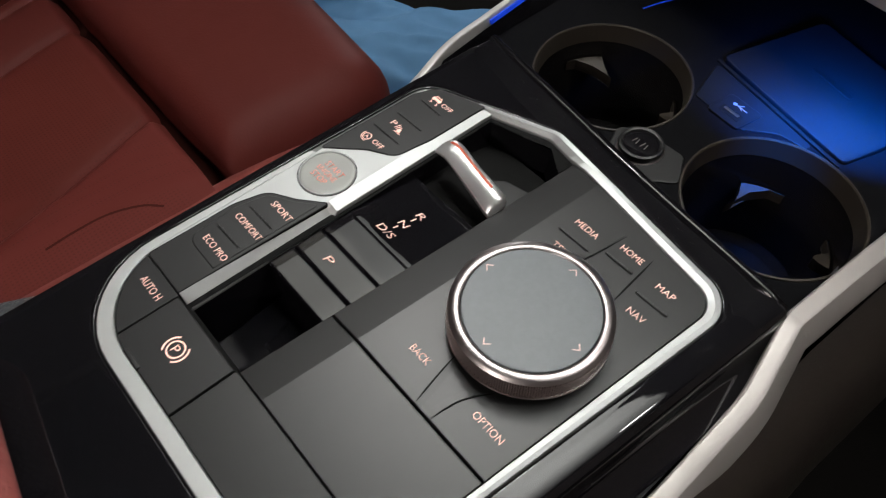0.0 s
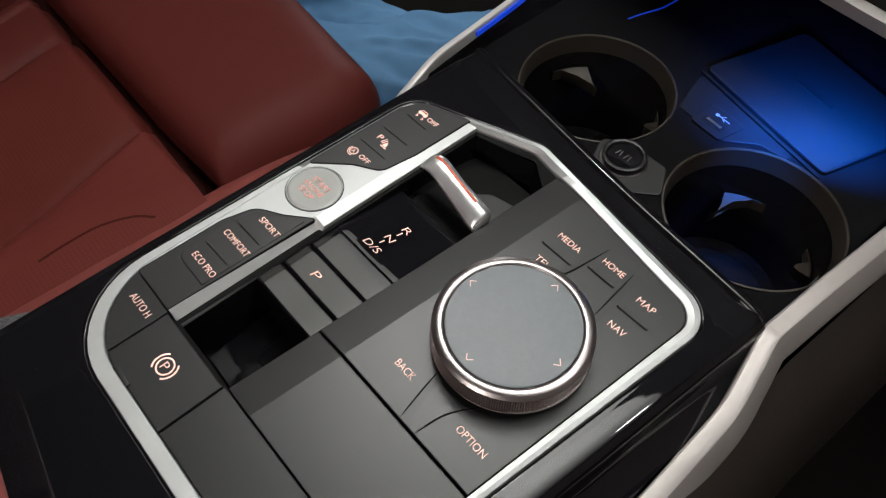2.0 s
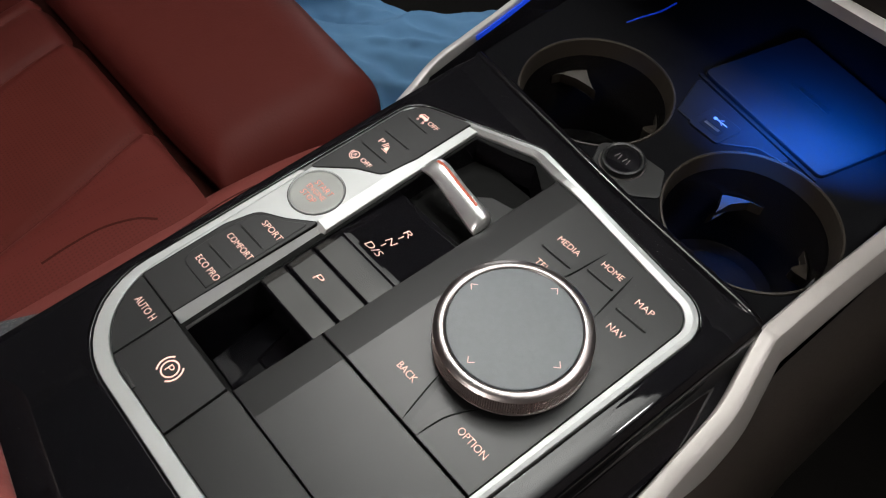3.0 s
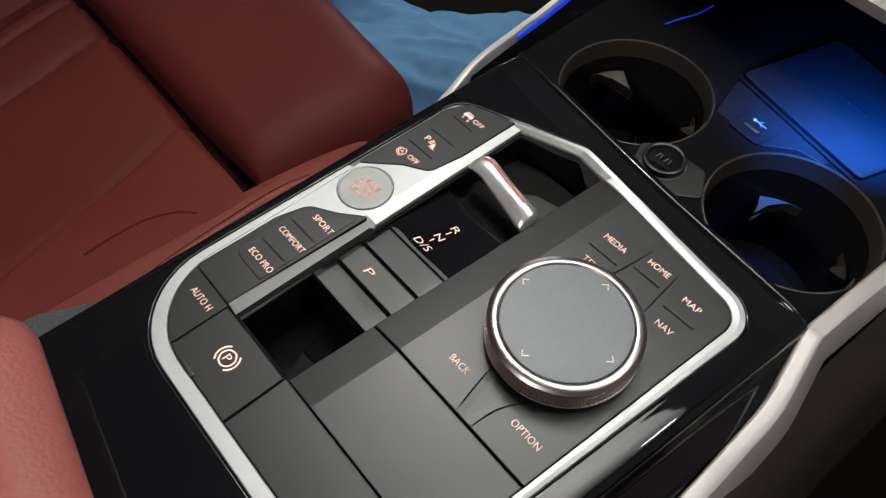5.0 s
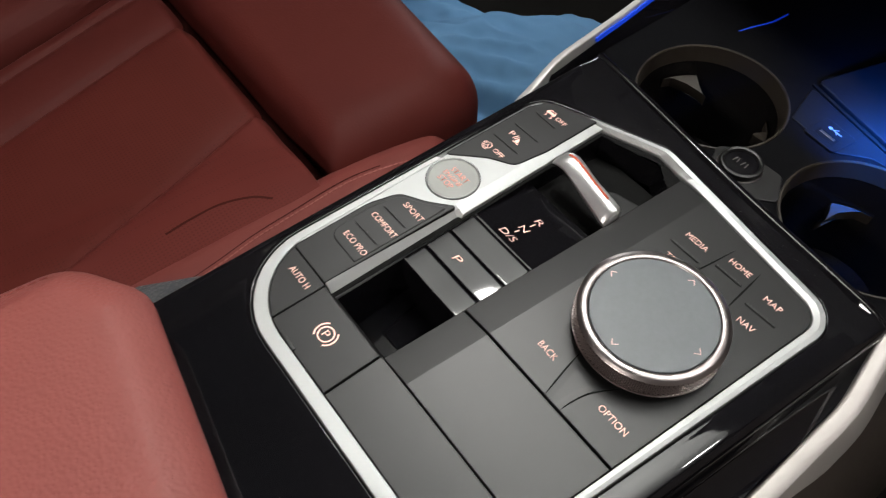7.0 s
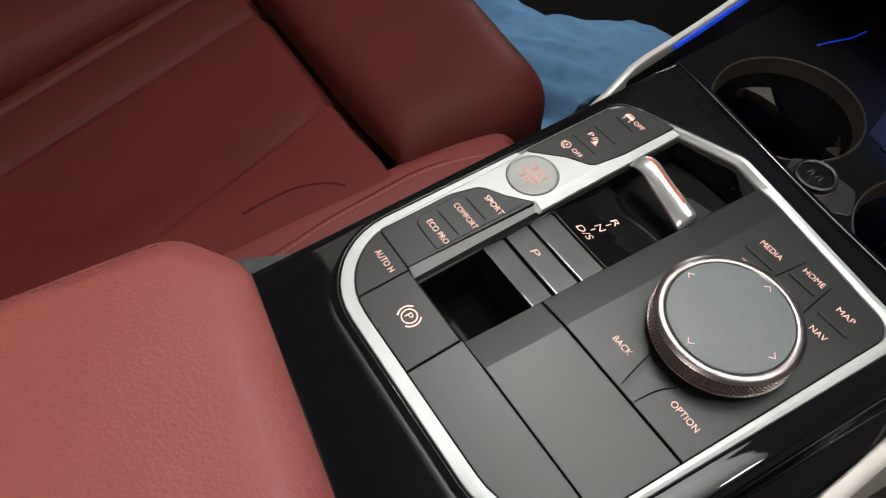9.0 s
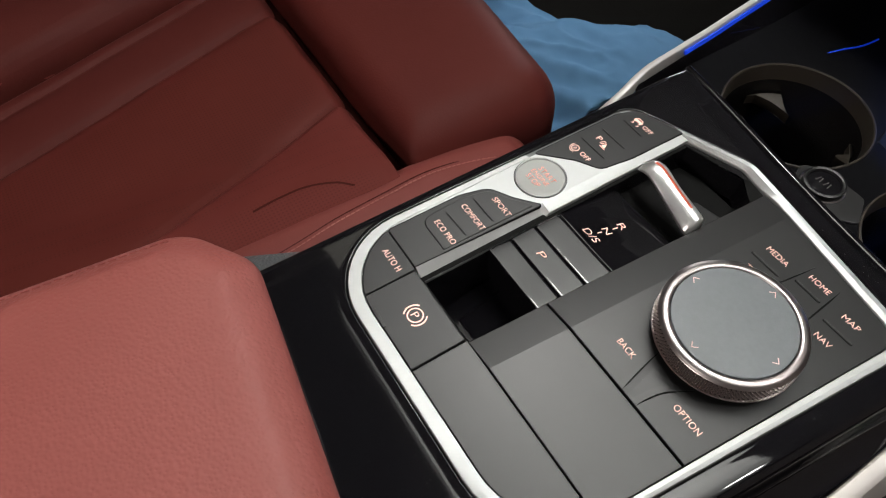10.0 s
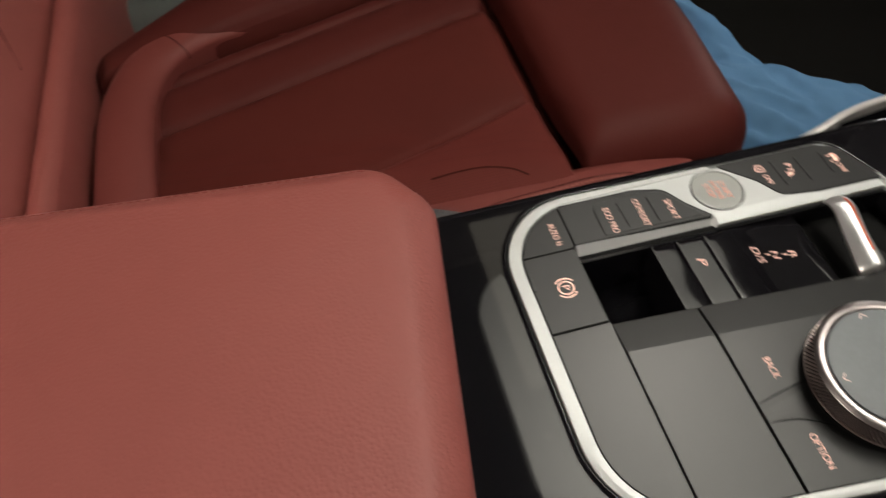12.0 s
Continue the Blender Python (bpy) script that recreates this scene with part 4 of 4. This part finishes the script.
def seat_z(x, y):
    """The soft top of the seat cushion, drawn in at its seams."""
    z = -97.5 + 0.5 * noise.noise(Vector((x / 40, y / 40, 0)))
    for line in SEAMS:
        d = beside(line, x, y)
        z -= 3.0 * math.exp(-(d / 2.4) ** 2) + 2.8 * math.exp(-(d / 9) ** 2)
    d = beside(WEDGE, x, y)
    z -= (1.6 * math.exp(-(d / 2.6) ** 2) + 1.6 * math.exp(-(d / 11) ** 2)) * (0.25 + 0.75 * ease((y + 250) / 130))
    z += 9 * ease((x + 268 - 0.12 * (y + 22)) / 62)
    return z - 12 * ease((y + 27) / 11) - 1.0 * ease((y + 50) / 30)


def seat_sheet(quad, nu, nv):
    (ax, ay), (bx, by), (cx, cy), (dx, dy) = quad
    rows = []
    for j in range(nv + 1):
        v = j / nv
        p, q = (ax + (bx - ax) * v, ay + (by - ay) * v), (dx + (cx - dx) * v, dy + (cy - dy) * v)
        flat = [(p[0] + (q[0] - p[0]) * i / nu, p[1] + (q[1] - p[1]) * i / nu) for i in range(nu + 1)]
        rows.append([(*flat[0], -160)] + [(x, y, seat_z(x, y)) for x, y in flat] + [(*flat[-1], -160)])
    bm = bmesh.new()
    skin(bm, rows, closed=False)
    return bm


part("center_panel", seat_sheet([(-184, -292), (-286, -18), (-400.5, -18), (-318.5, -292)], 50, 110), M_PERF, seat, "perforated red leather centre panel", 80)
part("side_panel", seat_sheet([(-318.5, -292), (-400.5, -18), (-452.5, -18), (-366.5, -292)], 30, 110), M_REDSHADE, seat, smooth=80)
part("piping", seat_sheet([(-366.5, -292), (-452.5, -18), (-466.5, -18), (-381.5, -292)], 12, 110), M_REDSHADE, seat, smooth=80)
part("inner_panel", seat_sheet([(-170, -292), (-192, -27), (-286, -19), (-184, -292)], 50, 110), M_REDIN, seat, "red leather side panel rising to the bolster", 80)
part("outer_bolster", cushion([(-382, -320), (-467, -22), (-660, -22), (-404, -325)], -89, 90, 16, 12), M_REDSHADE, seat)
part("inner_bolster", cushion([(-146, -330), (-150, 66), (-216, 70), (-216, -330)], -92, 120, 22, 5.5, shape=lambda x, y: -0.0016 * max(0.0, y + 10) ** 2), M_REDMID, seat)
bm, grid = bmesh.new(), []
cols = [0, 0.3, 0.8, 1.6, 3, 5, 8, 11, 15, 19, 24, 30, 38, 48, 60, 75, 95, 120, 150, 190, 240, 300, 370, 440]
for c in cols:
    t = max(0.0, 1 - c / 34.0)
    bend, near = 34 * (1 - math.sqrt(max(0.0, 1 - t * t))), max(0.0, 1 - c / 10.0)
    ya, yb = -14 + 10 * (1 - math.sqrt(max(0.0, 1 - near * near))), 108 + 0.10 * min(c, 130) + 0.02 * max(0, c - 130) - bend
    col = []
    for k in range(29):
        v = 0.5 - 0.5 * math.cos(math.pi * k / 28)
        y = ya + (yb - ya) * v
        drop = 0
        for d, r in ((c, 30.0), (y - ya, 18.0), (yb - y, 36.0)):
            q = max(0.0, 1 - d / r)
            drop = math.hypot(drop, r * (1 - math.sqrt(max(0.0, 1 - q * q))))
        col.append(bm.verts.new((-198 - c - 0.03 * (90 - y), y, -77 - drop + 3 * math.sin(math.pi * v))))
    grid.append([bm.verts.new((col[0].co.x, col[0].co.y, -220))] + col + [bm.verts.new((col[-1].co.x, col[-1].co.y, -220))])
for a, b in zip(grid, grid[1:]):
    for k in range(len(a) - 1):
        bm.faces.new((a[k], a[k + 1], b[k + 1], b[k]))
bm.faces.new(grid[0])
part("thigh_support", bm, M_REDSHADE, seat, "smooth red leather thigh support", 60)
# dark red box that paints the shade down in this gap
part("gap_shadow", box(-640, -214, -40, -6, -200, -110.5, 2), M_GAPSHADE, seat, "dark box for the shade in the gap behind the thigh support")
part("base", box(-630, -215, -330, 60, -389, -170, 10), M_DOOR, seat)
part("seam", sweep([(x, y, seat_z(x, y) + 0.15) for x, y, z in spline([(-219, -112, 0), (-220.5, -95, 0), (-220, -78, 0), (-214, -62, 0), (-206, -53, 0)], 6)], [(-0.7, -1), (-0.7, 0.04), (0.7, 0.04), (0.7, -1)]), M_SEAM, seat, "dark curved seam")
BOLSTER_TOP = [(-290, -90.0), (-230, -87.9), (-150, -86.7), (-110, -86.75), (-50, -87.65), (-10, -88.8), (10, -90.2), (30, -92.9), (50, -97.4)]
STITCHED = [(-290, -170), (-220, -173), (-150, -176.5), (-100, -182), (-75, -186), (-44, -188.5), (-12, -190.3), (18, -187), (40, -182.5)]
bm = bmesh.new()
for k in range(86):
    y = -250 + k * 3.3
    xa, xb = interp(y, STITCHED), interp(y + 2, STITCHED)
    top = interp(y + 1, BOLSTER_TOP)
    capsule_bar(xa, y, xb, y + 2, 0.9, top - 1.5, top + 0.45, bm)
tagged(part("stitching", bm, M_THREAD, seat, "row of pale red stitches", 0), kind="stuff")
part("seam", sweep([(interp(y, STITCHED) - 2.6, y, interp(y, BOLSTER_TOP) - 0.05) for y in range(-250, 11, 5)], [(-0.3, -2), (-0.3, 0.3), (0.3, 0.3), (0.3, -2)]), M_SEAM, seat, "dark seam along the bolster")
for (xa, ya), (xb, yb) in SEAMS:
    run = [(xa + (xb - xa) * k / 12, ya + (yb - ya) * k / 12) for k in range(13)]
    part("seam", sweep([(x, y, seat_z(x, y) + 0.15) for x, y in run], [(-0.45, -2), (-0.45, 0), (0.45, 0), (0.45, -2)]), M_SEAM, seat, "dark sunken seam")
ROLL = [(-190, -297, -92), (-257, -297, -91), (-318, -298, -91), (-360, -294, -92), (-396, -279, -93), (-421, -250, -94), (-434, -214, -98), (-440, -186, -108), (-446, -160, -122)]
round_top = [(19 * math.cos(radians(a)), 10 * math.sin(radians(a))) for a in range(-10, 191, 12)]
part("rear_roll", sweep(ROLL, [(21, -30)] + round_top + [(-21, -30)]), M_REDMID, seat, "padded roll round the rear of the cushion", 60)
for at in (36,):
    line = spline(ROLL, 8)
    t = (line[at + 1] - line[at - 1]).normalized()
    side = t.cross(Vector((0, 0, 1))).normalized()
    rows = [[line[at] + side * a * 1.012 + Vector((0, 0, b * 1.03)) + t * d for d in (-0.6, 0.6)] for a, b in round_top]
    bm = bmesh.new()
    skin(bm, rows, closed=False)
    part("seam", bm, M_SEAM, seat, "dark seam across the roll")
part("back_bolster", cushion([(-205, -347), (-205, -329), (-600, -323), (-600, -344)], -66, 100, 9, 2), M_RED, seat)
part("backrest", cushion([(-205, -560), (-205, -348), (-640, -345), (-640, -560)], -60, 130, 8, 3, shape=lambda x, y: max(0, -348 - y) * 1.2), M_RED, seat, "red leather backrest")
for line in ([(-440, -378, -22), (-400, -366, -37), (-360, -352, -56)],):
    part("seam", sweep(line, [(-0.6, -1.5), (-0.6, 0.25), (0.6, 0.25), (0.6, -1.5)]), M_SEAM, seat, "dark seam of the backrest")

door = thing("door_trim", "dark grey lower door trim beyond the seat", "door trim", (-600, -300, -390))
part("trim_panel", box(-660, -560, -520, -120, -300, -150, 20), M_DOORGREY, door, smooth=40)
part("trim_base", box(-650, -575, -500, -140, -389, -295, 4), M_DOOR, door)

# ---------------------------------------------------------------- footwell
bm = bmesh.new()
n = 110
grid = []
for j in range(n + 1):
    row = []
    for i in range(n + 1):
        u, v = i / n, j / n
        x = -720 + u * 430 + 8 * math.sin(9 * v)
        far_edge = 398 + (x + 330) * 0.5 + 6 * math.sin(x / 37)
        y = 60 + (far_edge - 60) * v
        along, across = (x * 0.88 + y * 0.47) / 210, (y * 0.88 - x * 0.47) / 62
        fold = noise.noise(Vector((along, across, 0.3)))
        ripple = noise.noise(Vector((along * 2.6 + 0.5 * fold, across * 2.2, 1.7)))
        z = -266 + 52 * fold + 46 * (0.35 - abs(fold)) + 20 * (0.3 - abs(ripple)) * (1 - v ** 4) + 3 * noise.noise(Vector((x / 14, y / 14, 0))) - 22 * max(0, v - 0.9) * 10 * 0.4
        row.append(bm.verts.new((x, y, z)))
    grid.append(row)
for j in range(n):
    for i in range(n):
        bm.faces.new((grid[j][i], grid[j][i + 1], grid[j + 1][i + 1], grid[j + 1][i]))
made = bmesh.ops.extrude_face_region(bm, geom=bm.faces[:])["geom"]
bmesh.ops.translate(bm, vec=(0, 0, -4), verts=[g for g in made if isinstance(g, bmesh.types.BMVert)])
single("towel", bm, M_TOWEL, "crumpled blue cloth towel lying in the footwell", "towel", smooth=80)

# specks of dust on the glossy surround
random.seed(7)
bm = bmesh.new()
for k in range(70):
    if k < 40:
        x, y = random.uniform(-100, 40), random.uniform(-160, -116)
    else:
        x, y = random.uniform(-90, 30), 0
        y = 76 - (x + 56) * 0.139 + random.uniform(0, 5)
    r, a = random.uniform(0.07, 0.16), random.uniform(0, 6.28)
    z = console_z(x, y)
    ring = [(x + r * random.uniform(0.6, 1.4) * math.cos(a + q * 1.047), y + r * random.uniform(0.6, 1.4) * math.sin(a + q * 1.047)) for q in range(6)]
    skin(bm, [[(p, q, z - 0.05) for p, q in ring], [(x + (p - x) * 0.6, y + (q - y) * 0.6, z + 0.06) for p, q in ring]], False, True)
single("dust", bm, M_DUST, "tiny pale dust specks on the glossy black surround", "dust", kind="stuff", smooth=0)
